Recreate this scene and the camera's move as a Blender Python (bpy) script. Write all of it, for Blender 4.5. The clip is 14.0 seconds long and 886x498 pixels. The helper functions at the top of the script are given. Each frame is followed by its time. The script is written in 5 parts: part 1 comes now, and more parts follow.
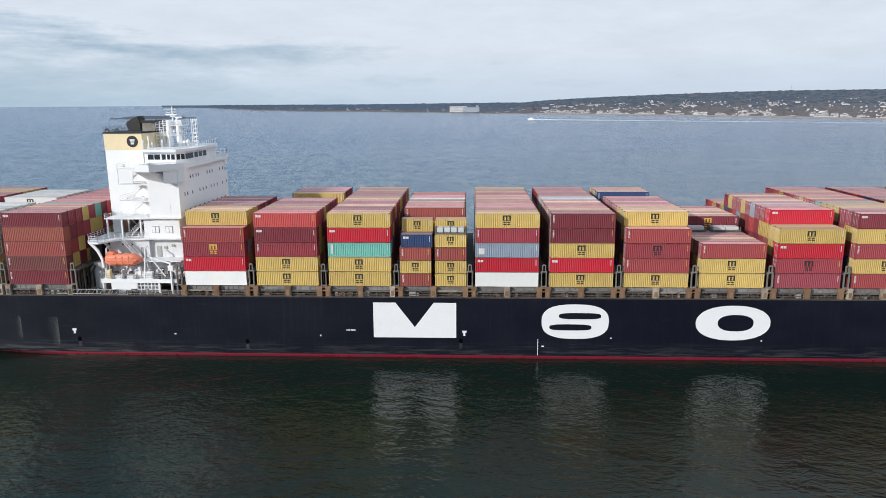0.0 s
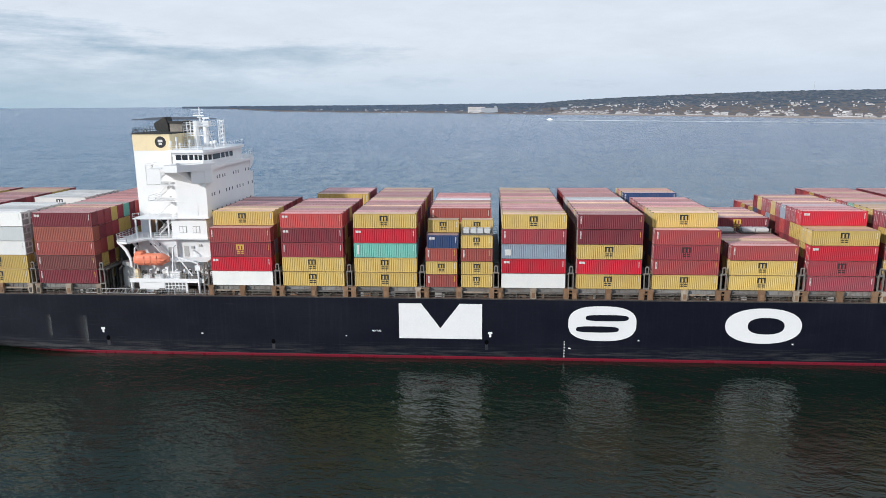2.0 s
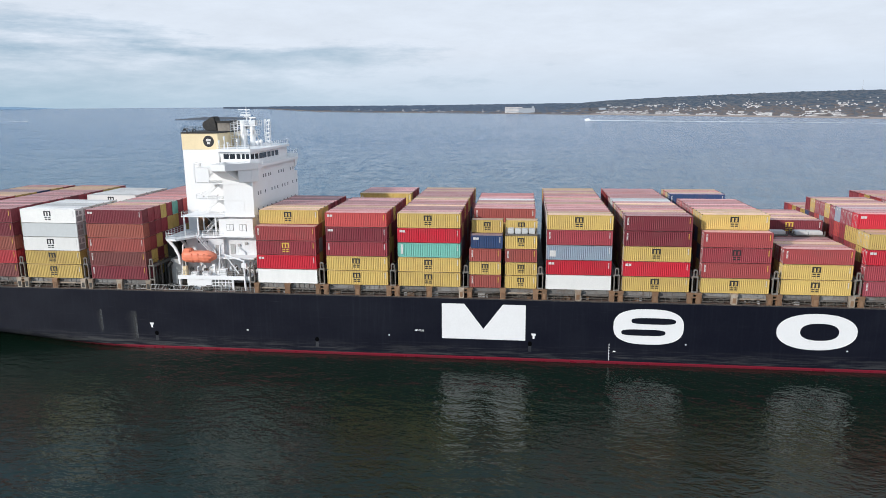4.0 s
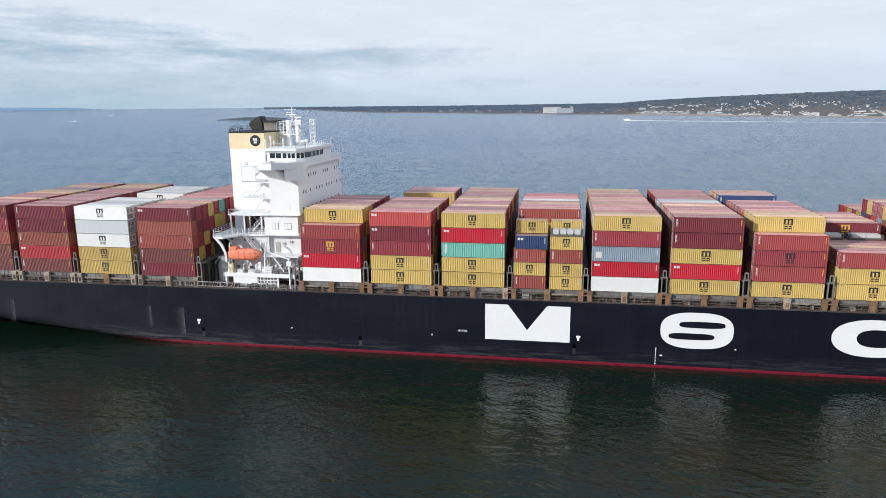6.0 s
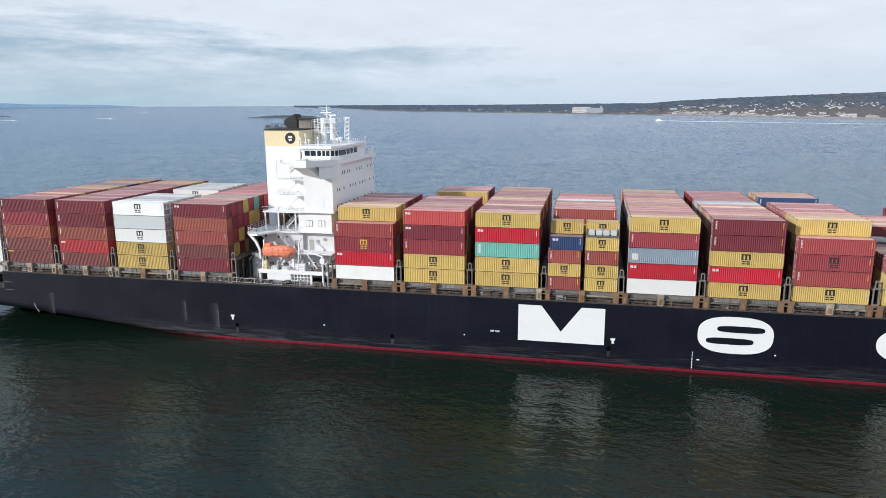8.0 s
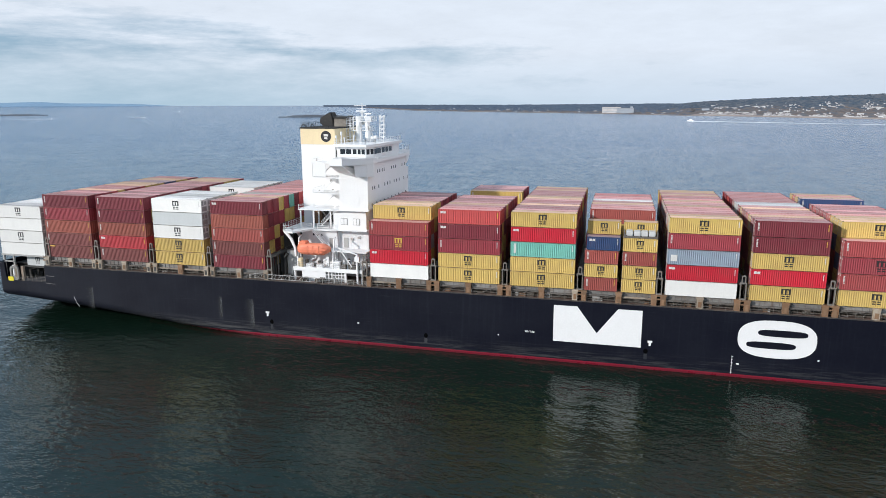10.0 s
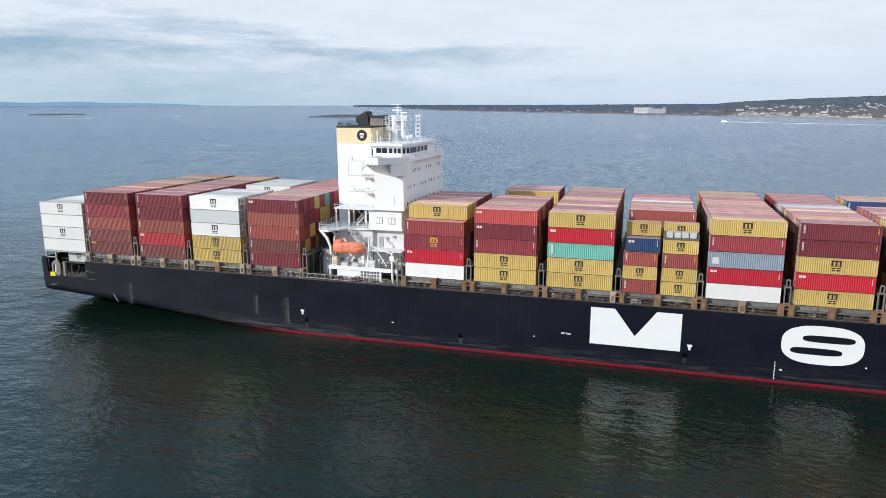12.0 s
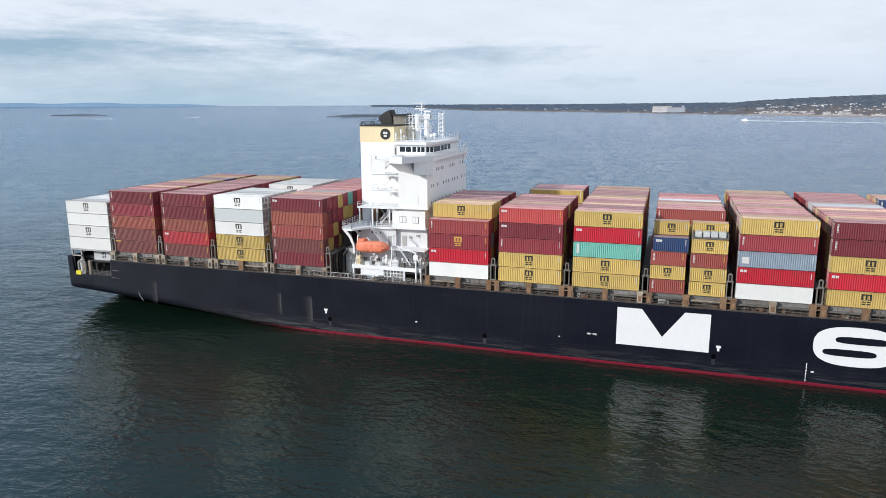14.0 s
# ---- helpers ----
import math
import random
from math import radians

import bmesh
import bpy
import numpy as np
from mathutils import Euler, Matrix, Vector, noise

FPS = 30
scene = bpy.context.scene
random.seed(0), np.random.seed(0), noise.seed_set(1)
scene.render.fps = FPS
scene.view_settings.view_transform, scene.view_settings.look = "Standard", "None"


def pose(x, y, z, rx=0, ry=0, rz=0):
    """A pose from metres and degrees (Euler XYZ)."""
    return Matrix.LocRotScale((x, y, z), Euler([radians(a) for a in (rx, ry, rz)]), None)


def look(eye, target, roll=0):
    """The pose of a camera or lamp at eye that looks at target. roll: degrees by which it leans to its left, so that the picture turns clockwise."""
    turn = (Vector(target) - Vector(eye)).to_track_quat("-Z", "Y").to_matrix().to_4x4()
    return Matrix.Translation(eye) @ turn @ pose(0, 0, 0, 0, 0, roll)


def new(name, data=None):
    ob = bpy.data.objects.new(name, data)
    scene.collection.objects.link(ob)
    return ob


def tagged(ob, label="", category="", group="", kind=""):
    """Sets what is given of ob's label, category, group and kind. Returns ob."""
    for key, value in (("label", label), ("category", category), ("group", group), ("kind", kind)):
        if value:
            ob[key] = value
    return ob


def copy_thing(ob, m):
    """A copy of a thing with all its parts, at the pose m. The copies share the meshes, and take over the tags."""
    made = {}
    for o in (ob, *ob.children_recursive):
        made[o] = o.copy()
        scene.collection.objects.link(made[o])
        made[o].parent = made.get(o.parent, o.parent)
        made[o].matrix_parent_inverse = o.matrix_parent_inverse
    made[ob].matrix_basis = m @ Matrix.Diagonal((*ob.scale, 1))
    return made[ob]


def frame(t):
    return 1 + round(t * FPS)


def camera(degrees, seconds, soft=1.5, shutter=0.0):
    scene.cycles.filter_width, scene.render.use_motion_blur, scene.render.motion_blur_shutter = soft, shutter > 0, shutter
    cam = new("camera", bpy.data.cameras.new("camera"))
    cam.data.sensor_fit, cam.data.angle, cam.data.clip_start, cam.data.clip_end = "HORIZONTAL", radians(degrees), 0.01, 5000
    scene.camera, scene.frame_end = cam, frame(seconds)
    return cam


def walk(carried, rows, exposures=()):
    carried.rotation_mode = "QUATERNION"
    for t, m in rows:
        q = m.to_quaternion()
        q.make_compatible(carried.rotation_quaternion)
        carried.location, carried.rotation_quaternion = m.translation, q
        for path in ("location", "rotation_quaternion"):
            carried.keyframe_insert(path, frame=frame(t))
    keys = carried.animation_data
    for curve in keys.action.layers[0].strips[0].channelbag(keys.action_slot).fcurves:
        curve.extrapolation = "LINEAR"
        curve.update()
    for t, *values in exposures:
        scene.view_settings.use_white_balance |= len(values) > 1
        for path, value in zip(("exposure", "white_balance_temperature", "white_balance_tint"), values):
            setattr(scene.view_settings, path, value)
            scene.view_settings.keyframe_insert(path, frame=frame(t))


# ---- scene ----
cam = camera(65.3, 14.0, soft=0.9)
PATH = [
    (0, (2.087, -5.287, 48.885), (2.007, -3.332, 48.472), -0.3),
    (0.5, (1.676, -5.203, 48.912), (1.595, -3.248, 48.5), -0.4),
    (1, (1.268, -5.089, 48.909), (1.184, -3.134, 48.496), -0.4),
    (1.5, (0.819, -4.961, 48.886), (0.713, -3.007, 48.474), -0.4),
    (2, (0.37, -4.892, 48.84), (0.24, -2.939, 48.429), -0.4),
    (2.5, (-0.1, -4.82, 48.802), (-0.252, -2.869, 48.391), -0.4),
    (3, (-0.516, -4.755, 48.798), (-0.691, -2.806, 48.387), -0.4),
    (5.5, (-2.567, -4.349, 48.592), (-2.881, -2.416, 48.184), -0.5),
    (6, (-2.946, -4.267, 48.577), (-3.28, -2.338, 48.169), -0.5),
    (6.5, (-3.324, -4.125, 48.562), (-3.677, -2.199, 48.155), -0.4),
    (7, (-3.699, -3.987, 48.531), (-4.072, -2.064, 48.123), -0.4),
    (7.5, (-4.041, -3.887, 48.51), (-4.431, -1.969, 48.101), -0.3),
    (8, (-4.431, -3.841, 48.479), (-4.84, -1.927, 48.069), -0.2),
    (10.5, (-6.47, -3.586, 48.172), (-6.974, -1.695, 47.762), -0.1),
    (11, (-6.869, -3.503, 48.13), (-7.393, -1.617, 47.72), -0.1),
    (11.5, (-7.301, -3.397, 48.09), (-7.845, -1.517, 47.68), 0.0),
    (12, (-7.725, -3.286, 48.016), (-8.288, -1.411, 47.606), -0.0),
    (12.5, (-8.146, -3.214, 47.932), (-8.729, -1.345, 47.522), -0.1),
    (13, (-8.559, -3.139, 47.847), (-9.161, -1.276, 47.437), -0.0),
    (13.5, (-8.951, -3.028, 47.789), (-9.559, -1.168, 47.378), -0.1),
    (14, (-9.398, -2.939, 47.748), (-10.007, -1.078, 47.337), -0.2),
]
walk(cam, [(t, look(eye, target, roll)) for t, eye, target, roll in PATH], [(0, -0.14, 6180, 10), (3, -0.09, 6180, 10), (7, -0.06, 6180, 10), (14, -0.02, 6180, 10)])


# ---- light ----
SUN_DIR = Vector((-0.70, -0.60, 0.36)).normalized()      # towards the sun
sun = new("sun", bpy.data.lights.new("sun", "SUN"))
sun.data.energy, sun.data.angle, sun.data.color = 4.3, radians(1.2), (1.0, 0.94, 0.86)
sun.matrix_world = look(tuple(SUN_DIR * 300), (0, 0, 0))


class Nodes:
    """A short way to wire node trees."""

    def __init__(self, tree):
        self.t = tree

    def add(self, kind, **ins):
        n = self.t.nodes.new(kind)
        for k, v in ins.items():
            self.put(n, k.replace("_", " "), v)
        return n

    def put(self, n, key, v):
        sock = n.inputs[int(key)] if str(key).strip().isdigit() else n.inputs[key]
        if isinstance(v, bpy.types.NodeSocket):
            self.t.links.new(v, sock)
        else:
            sock.default_value = v

    def math(self, op, a, b=0.0, clamp=False):
        n = self.t.nodes.new("ShaderNodeMath")
        n.operation, n.use_clamp = op, clamp
        self.put(n, "0", a), self.put(n, "1", b)
        return n.outputs[0]

    def mix(self, f, a, b, mode="MIX"):
        n = self.t.nodes.new("ShaderNodeMix")
        n.data_type, n.blend_type = "RGBA", mode
        self.put(n, "0", f), self.put(n, "6", a), self.put(n, "7", b)
        return n.outputs[2]

    def ramp(self, f, a, b, lo=0.0, hi=1.0):
        n = self.t.nodes.new("ShaderNodeMapRange")
        n.clamp = True
        for i, v in enumerate((f, a, b, lo, hi)):
            self.put(n, str(i), v)
        return n.outputs[0]

    def noise(self, vec, scale, detail=3.0, rough=0.5):
        n = self.t.nodes.new("ShaderNodeTexNoise")
        self.put(n, "Vector", vec), self.put(n, "Scale", scale), self.put(n, "Detail", detail), self.put(n, "Roughness", rough)
        return n.outputs[0]

    def scale(self, vec, xyz):
        n = self.t.nodes.new("ShaderNodeMapping")
        self.put(n, "Vector", vec), self.put(n, "Scale", xyz)
        return n.outputs[0]


def make_world():
    w = bpy.data.worlds.new("sky")
    scene.world = w
    w.use_nodes = True
    w.node_tree.nodes.clear()
    k = Nodes(w.node_tree)
    sky = k.add("ShaderNodeTexSky")
    sky.sky_type, sky.sun_disc = "NISHITA", False
    sky.sun_elevation, sky.sun_rotation = math.asin(SUN_DIR.z), math.atan2(SUN_DIR.x, SUN_DIR.y)
    co = k.add("ShaderNodeTexCoord").outputs["Generated"]
    sep = k.add("ShaderNodeSeparateXYZ", Vector=co)
    z = k.math("MAXIMUM", sep.outputs[2], 0.0)
    n1 = k.noise(k.scale(co, (1.7, 1.7, 9.0)), 1.0, 7.0, 0.60)
    n2 = k.noise(k.scale(co, (6.0, 6.0, 26.0)), 1.0, 7.0, 0.68)
    dens = k.math("ADD", k.math("MULTIPLY", n1, 0.7), k.math("MULTIPLY", n2, 0.3))
    # thinner cloud over the low western sky, closed cover above it, open blue towards the zenith
    side = k.ramp(sep.outputs[0], -0.65, 0.2, -0.02, 0.10)
    high = k.ramp(z, 0.0, 0.12, 0.02, 0.10)
    thin = k.math("MULTIPLY", k.ramp(z, 0.15, 0.36), k.ramp(sep.outputs[0], -0.5, 0.4, -0.48, -0.12))
    # long blue rifts in the low cloud to the west
    n3 = k.noise(k.scale(co, (1.9, 1.9, 17.0)), 1.0, 7.0, 0.62)
    band = k.math("MULTIPLY", k.ramp(z, 0.035, 0.075), k.ramp(z, 0.09, 0.15, 1.0, 0.0))
    rift = k.math("MULTIPLY", k.math("MULTIPLY", band, k.ramp(sep.outputs[0], -0.30, 0.05, -0.20, 0.0)), k.ramp(n3, 0.42, 0.60))
    cover = k.ramp(k.math("ADD", k.math("ADD", k.math("ADD", k.math("ADD", dens, side), high), thin), rift), 0.38, 0.60)
    shade = k.ramp(n2, 0.3, 0.7, 0.92, 1.04)
    white = k.mix(1.0, (0.815, 0.868, 0.932, 1), k.add("ShaderNodeCombineXYZ", X=shade, Y=shade, Z=shade).outputs[0], "MULTIPLY")
    blue = k.mix(0.75, k.mix(1.0, sky.outputs[0], (0.085, 0.085, 0.085, 1), "MULTIPLY"), (0.36, 0.53, 0.69, 1))
    col = k.mix(cover, blue, white)
    haze = k.ramp(z, 0.0, 0.07, 0.7, 0.0)
    west = k.mix(k.ramp(sep.outputs[0], -0.6, 0.25), (0.50, 0.65, 0.74, 1), (0.59, 0.69, 0.80, 1))
    col = k.mix(haze, col, west)
    bg = k.add("ShaderNodeBackground", Color=col, Strength=k.ramp(z, 0.20, 0.5, 1.0, 1.18))
    k.t.links.new(bg.outputs[0], k.add("ShaderNodeOutputWorld").inputs[0])


make_world()

# ---- materials ----


def material(name, colour, rough=0.6, metal=0.0, dirt=(0.12, 0.10, 0.08), dirty=0.25, grain=0.12, size=0.6, bump=0.0, per_object=0.0, streak=0.0, spec=0.4, scratch=0.0):
    """Painted or raw surface: base colour with broad stains, fine grain, rain streaks and a change from piece to piece."""
    m = bpy.data.materials.new(name)
    m.use_nodes = True
    m.node_tree.nodes.clear()
    k = Nodes(m.node_tree)
    geo = k.add("ShaderNodeNewGeometry").outputs["Position"]
    obj = k.add("ShaderNodeObjectInfo").outputs["Random"]
    off = k.add("ShaderNodeVectorMath")
    off.operation = "ADD"
    k.put(off, "0", geo)
    k.put(off, "1", k.add("ShaderNodeCombineXYZ", X=k.math("MULTIPLY", obj, 37.0), Y=k.math("MULTIPLY", obj, 11.0), Z=0.0).outputs[0])
    p = off.outputs[0]
    broad = k.noise(p, size, 4.0, 0.6)
    fine = k.noise(p, size * 14, 3.0, 0.6)
    col = (*colour, 1)
    if per_object:
        v = k.ramp(obj, 0.0, 1.0, 1.0 - per_object, 1.0 + per_object)
        col = k.mix(1.0, col, k.add("ShaderNodeCombineXYZ", X=v, Y=v, Z=v).outputs[0], "MULTIPLY")
    g = k.ramp(fine, 0.25, 0.75, 1.0 - grain, 1.0 + grain)
    col = k.mix(1.0, col, k.add("ShaderNodeCombineXYZ", X=g, Y=g, Z=g).outputs[0], "MULTIPLY")
    amount = k.ramp(broad, 0.45, 0.8, 0.0, dirty)
    if streak:
        s = k.noise(k.scale(p, (3.0, 3.0, 0.12)), 1.0, 3.0, 0.6)
        amount = k.math("ADD", amount, k.ramp(s, 0.55, 0.8, 0.0, streak), True)
    col = k.mix(amount, col, (*dirt, 1))
    if scratch:
        line = k.noise(k.scale(p, (0.22, 1.0, 5.0)), 1.0, 4.0, 0.7)
        zone = k.noise(k.scale(p, (0.05, 1.0, 0.20)), 1.0, 2.0, 0.5)
        col = k.mix(k.math("MULTIPLY", k.ramp(line, 0.60, 0.75, 0.0, scratch), k.ramp(zone, 0.5, 0.65)), col, (0.16, 0.165, 0.17, 1))
    b = k.add("ShaderNodeBsdfPrincipled", Base_Color=col, Metallic=metal)
    k.put(b, "Specular IOR Level", spec)
    k.put(b, "Roughness", k.ramp(broad, 0.2, 0.8, max(0.05, rough - 0.12), min(1.0, rough + 0.12)))
    if bump:
        k.put(b, "Normal", k.add("ShaderNodeBump", Strength=bump, Distance=0.02, Height=fine).outputs[0])
    k.t.links.new(b.outputs[0], k.add("ShaderNodeOutputMaterial").inputs[0])
    return m


def hull_material():
    """Near-black hull paint: chalky wash, fine horizontal scrapes, salt and scuffs above the waterline, more of all towards the stern."""
    m = bpy.data.materials.new("hull_paint")
    m.use_nodes = True
    m.node_tree.nodes.clear()
    k = Nodes(m.node_tree)
    p = k.add("ShaderNodeNewGeometry").outputs["Position"]
    at = k.add("ShaderNodeSeparateXYZ", Vector=p)
    aft = k.ramp(at.outputs[0], -45.0, -105.0)
    broad = k.noise(k.scale(p, (0.09, 1.0, 0.16)), 1.0, 4.0, 0.6)
    fine = k.noise(p, 1.6, 3.0, 0.6)
    rain = k.noise(k.scale(p, (2.2, 1.0, 0.10)), 1.0, 3.0, 0.6)
    scrape = k.noise(k.scale(p, (0.16, 1.0, 3.6)), 1.0, 5.0, 0.7)
    zone = k.noise(k.scale(p, (0.035, 1.0, 0.25)), 1.0, 3.0, 0.6)
    col = k.mix(k.ramp(fine, 0.3, 0.7), (0.0042, 0.0050, 0.0110, 1), (0.0062, 0.0072, 0.0140, 1))
    chalk = k.math("ADD", k.ramp(broad, 0.42, 0.75, 0.0, 0.20), k.math("MULTIPLY", aft, k.ramp(broad, 0.3, 0.7, 0.02, 0.22)))
    col = k.mix(k.math("ADD", chalk, k.ramp(rain, 0.52, 0.8, 0.0, 0.26), True), col, (0.021, 0.025, 0.035, 1))
    col = k.mix(k.math("MULTIPLY", k.ramp(scrape, 0.60, 0.78, 0.0, 0.30), k.ramp(zone, 0.48, 0.66)), col, (0.085, 0.088, 0.092, 1))
    # scuffed band that rides near the water
    low = k.ramp(at.outputs[2], 3.0, 0.3)
    low = k.math("MULTIPLY", low, k.math("ADD", k.ramp(scrape, 0.48, 0.62, 0.0, 0.38), k.math("MULTIPLY", aft, k.ramp(scrape, 0.42, 0.62, 0.0, 0.48))))
    col = k.mix(low, col, (0.10, 0.10, 0.10, 1))
    b = k.add("ShaderNodeBsdfPrincipled", Base_Color=col, Roughness=k.ramp(broad, 0.2, 0.8, 0.42, 0.62))
    k.put(b, "Specular IOR Level", 0.14)
    k.put(b, "Normal", k.add("ShaderNodeBump", Strength=0.25, Distance=0.03, Height=broad).outputs[0])
    k.t.links.new(b.outputs[0], k.add("ShaderNodeOutputMaterial").inputs[0])
    return m


def worn_material():
    """Chalked patch of hull paint, strongest at one upright edge and fading out along the plate."""
    m = bpy.data.materials.new("worn_hull")
    m.use_nodes = True
    m.node_tree.nodes.clear()
    k = Nodes(m.node_tree)
    co = k.add("ShaderNodeTexCoord").outputs["Generated"]
    p = k.add("ShaderNodeNewGeometry").outputs["Position"]
    at = k.add("ShaderNodeSeparateXYZ", Vector=co)
    rain = k.noise(k.scale(p, (2.4, 1.0, 0.22)), 1.0, 4.0, 0.65)
    f = k.math("MULTIPLY", k.math("POWER", at.outputs[0], 2.2), k.ramp(rain, 0.3, 0.7, 0.35, 1.0))
    f = k.math("MULTIPLY", f, k.math("MULTIPLY", k.ramp(at.outputs[2], 0.0, 0.2), k.ramp(at.outputs[2], 1.0, 0.9, 0.5, 1.0)))
    b = k.add("ShaderNodeBsdfPrincipled", Base_Color=(0.080, 0.084, 0.088, 1), Roughness=0.6)
    k.put(b, "Specular IOR Level", 0.15)
    t = k.t.nodes.new("ShaderNodeMixShader")
    k.put(t, "0", f)
    k.t.links.new(k.add("ShaderNodeBsdfTransparent").outputs[0], t.inputs[1])
    k.t.links.new(b.outputs[0], t.inputs[2])
    k.t.links.new(t.outputs[0], k.add("ShaderNodeOutputMaterial").inputs[0])
    return m


PAINT = {
    "yellow": (0.55, 0.39, 0.12), "maroon": (0.280, 0.042, 0.055), "dark_maroon": (0.180, 0.028, 0.040), "brown": (0.315, 0.056, 0.058),
    "orange": (0.315, 0.090, 0.064), "coral": (0.48, 0.075, 0.072), "red": (0.48, 0.016, 0.034), "teal": (0.16, 0.42, 0.35), "navy": (0.030, 0.062, 0.155),
    "grey_blue": (0.27, 0.33, 0.40), "white": (0.75, 0.74, 0.71), "pale": (0.50, 0.52, 0.52), "rose": (0.30, 0.072, 0.060), "faded_red": (0.42, 0.040, 0.050), "dusty": (0.190, 0.060, 0.056), "plum": (0.29, 0.056, 0.076),
}
BOX_MAT, ROOF_MAT = {}, {}
for cname, rgb in PAINT.items():
    BOX_MAT[cname] = material("paint_" + cname, rgb, 0.55, dirt=(0.17, 0.085, 0.07) if cname not in ("white", "pale") else (0.5, 0.5, 0.5), dirty=0.24, grain=0.06, size=0.35, per_object=0.12, streak=0.22 if cname not in ("white", "pale") else 0.0)
    keep = 0.9 if cname in ("white", "pale") else 0.42
    faded = tuple(keep * c + (1 - keep) * f for c, f in zip(rgb, (0.78, 0.51, 0.48)))
    ROOF_MAT[cname] = material("roof_" + cname, faded, 0.65, dirt=(0.22, 0.14, 0.10), dirty=0.35, grain=0.10, size=0.30, per_object=0.32)

M_FRAME = material("container_steel", (0.10, 0.07, 0.06), 0.6, dirty=0.3)
M_BLACK = material("mark_black", (0.02, 0.02, 0.022), 0.6, dirty=0.1)
M_WHITE_MARK = material("mark_white", (0.62, 0.60, 0.58), 0.6, dirty=0.15)
M_YELLOW_MARK = material("mark_yellow", (0.62, 0.40, 0.07), 0.6, dirty=0.1)
M_HULL = hull_material()
M_RED = material("boot_top", (0.19, 0.007, 0.022), 0.5, dirt=(0.10, 0.02, 0.02), dirty=0.5, size=0.2)
M_REDWET = material("wet_boot_top", (0.140, 0.007, 0.018), 0.3, dirt=(0.03, 0.02, 0.02), dirty=0.6, size=0.3)
M_LETTER = material("hull_white", (0.77, 0.77, 0.77), 0.5, dirt=(0.55, 0.53, 0.50), dirty=0.15, grain=0.03, size=0.25, streak=0.08)
M_DECK = material("deck_paint", (0.16, 0.11, 0.09), 0.7, dirt=(0.10, 0.05, 0.03), dirty=0.6, size=0.5)
M_RUST = material("rusty_post", (0.20, 0.122, 0.072), 0.75, dirt=(0.20, 0.085, 0.035), dirty=0.75, grain=0.2, size=1.3, per_object=0.25, streak=0.3)
M_COAM = material("coaming_paint", (0.080, 0.070, 0.058), 0.7, dirt=(0.10, 0.055, 0.03), dirty=0.7, grain=0.15, size=0.8, streak=0.35)
M_BEIGE = material("weathered_beige", (0.34, 0.29, 0.23), 0.75, dirt=(0.20, 0.10, 0.05), dirty=0.75, grain=0.2, size=1.1, per_object=0.25, streak=0.4)
M_LASH = material("lashing_steel", (0.125, 0.115, 0.105), 0.65, dirt=(0.10, 0.05, 0.03), dirty=0.5, size=1.0, per_object=0.15)
M_LASHL = material("pale_lashing_steel", (0.17, 0.16, 0.145), 0.6, dirt=(0.20, 0.11, 0.06), dirty=0.5, size=1.2, per_object=0.15)
M_GIRDER = material("girder_grey", (0.205, 0.20, 0.19), 0.7, dirt=(0.11, 0.065, 0.04), dirty=0.8, grain=0.15, size=0.7, per_object=0.2, streak=0.5)
M_GUNWALE = material("gunwale", (0.040, 0.038, 0.038), 0.75, dirt=(0.12, 0.09, 0.065), dirty=0.9, grain=0.3, size=0.9)
# house white greyed to take in the shade round the lifeboat
M_PALE = material("house_white_greyed", (0.67, 0.68, 0.69), 0.5, dirt=(0.42, 0.36, 0.30), dirty=0.35, grain=0.04, size=0.4, streak=0.2)
M_GREY = material("light_grey_steel", (0.36, 0.36, 0.35), 0.6, dirt=(0.22, 0.14, 0.09), dirty=0.45, size=1.0, streak=0.2)
M_HOUSE = material("house_white", (0.81, 0.81, 0.81), 0.45, dirt=(0.62, 0.57, 0.50), dirty=0.16, grain=0.02, size=0.25, streak=0.08)
M_CREAM = material("funnel_cream", (0.78, 0.64, 0.40), 0.5, dirt=(0.35, 0.25, 0.14), dirty=0.3, grain=0.04, size=0.25, streak=0.12)
M_SOOT = material("funnel_black", (0.02, 0.02, 0.02), 0.7, dirt=(0.10, 0.085, 0.07), dirty=0.5, size=0.8)
M_EXHAUST = material("exhaust_steel", (0.24, 0.22, 0.19), 0.55, metal=0.4, dirt=(0.05, 0.04, 0.035), dirty=0.7, size=0.7)
M_ORANGE = material("lifeboat_orange", (0.80, 0.25, 0.145), 0.4, dirt=(0.45, 0.16, 0.07), dirty=0.35, size=0.9)
M_GLASS = material("dark_glass", (0.02, 0.025, 0.03), 0.12, dirty=0.05, spec=0.6)
M_PORT = material("dull_glass", (0.10, 0.11, 0.13), 0.25, dirty=0.2, spec=0.5)
# dark gear; also put in for shade in recesses, openings and covered decks
M_SHADE = material("dark_steel_and_shade", (0.05, 0.048, 0.045), 0.8, dirty=0.4)
M_VOID = material("hole_shade", (0.0015, 0.0015, 0.002), 0.9, dirty=0.0, spec=0.05)
M_SIGN = material("sign_yellow", (0.75, 0.62, 0.02), 0.5, dirty=0.1)


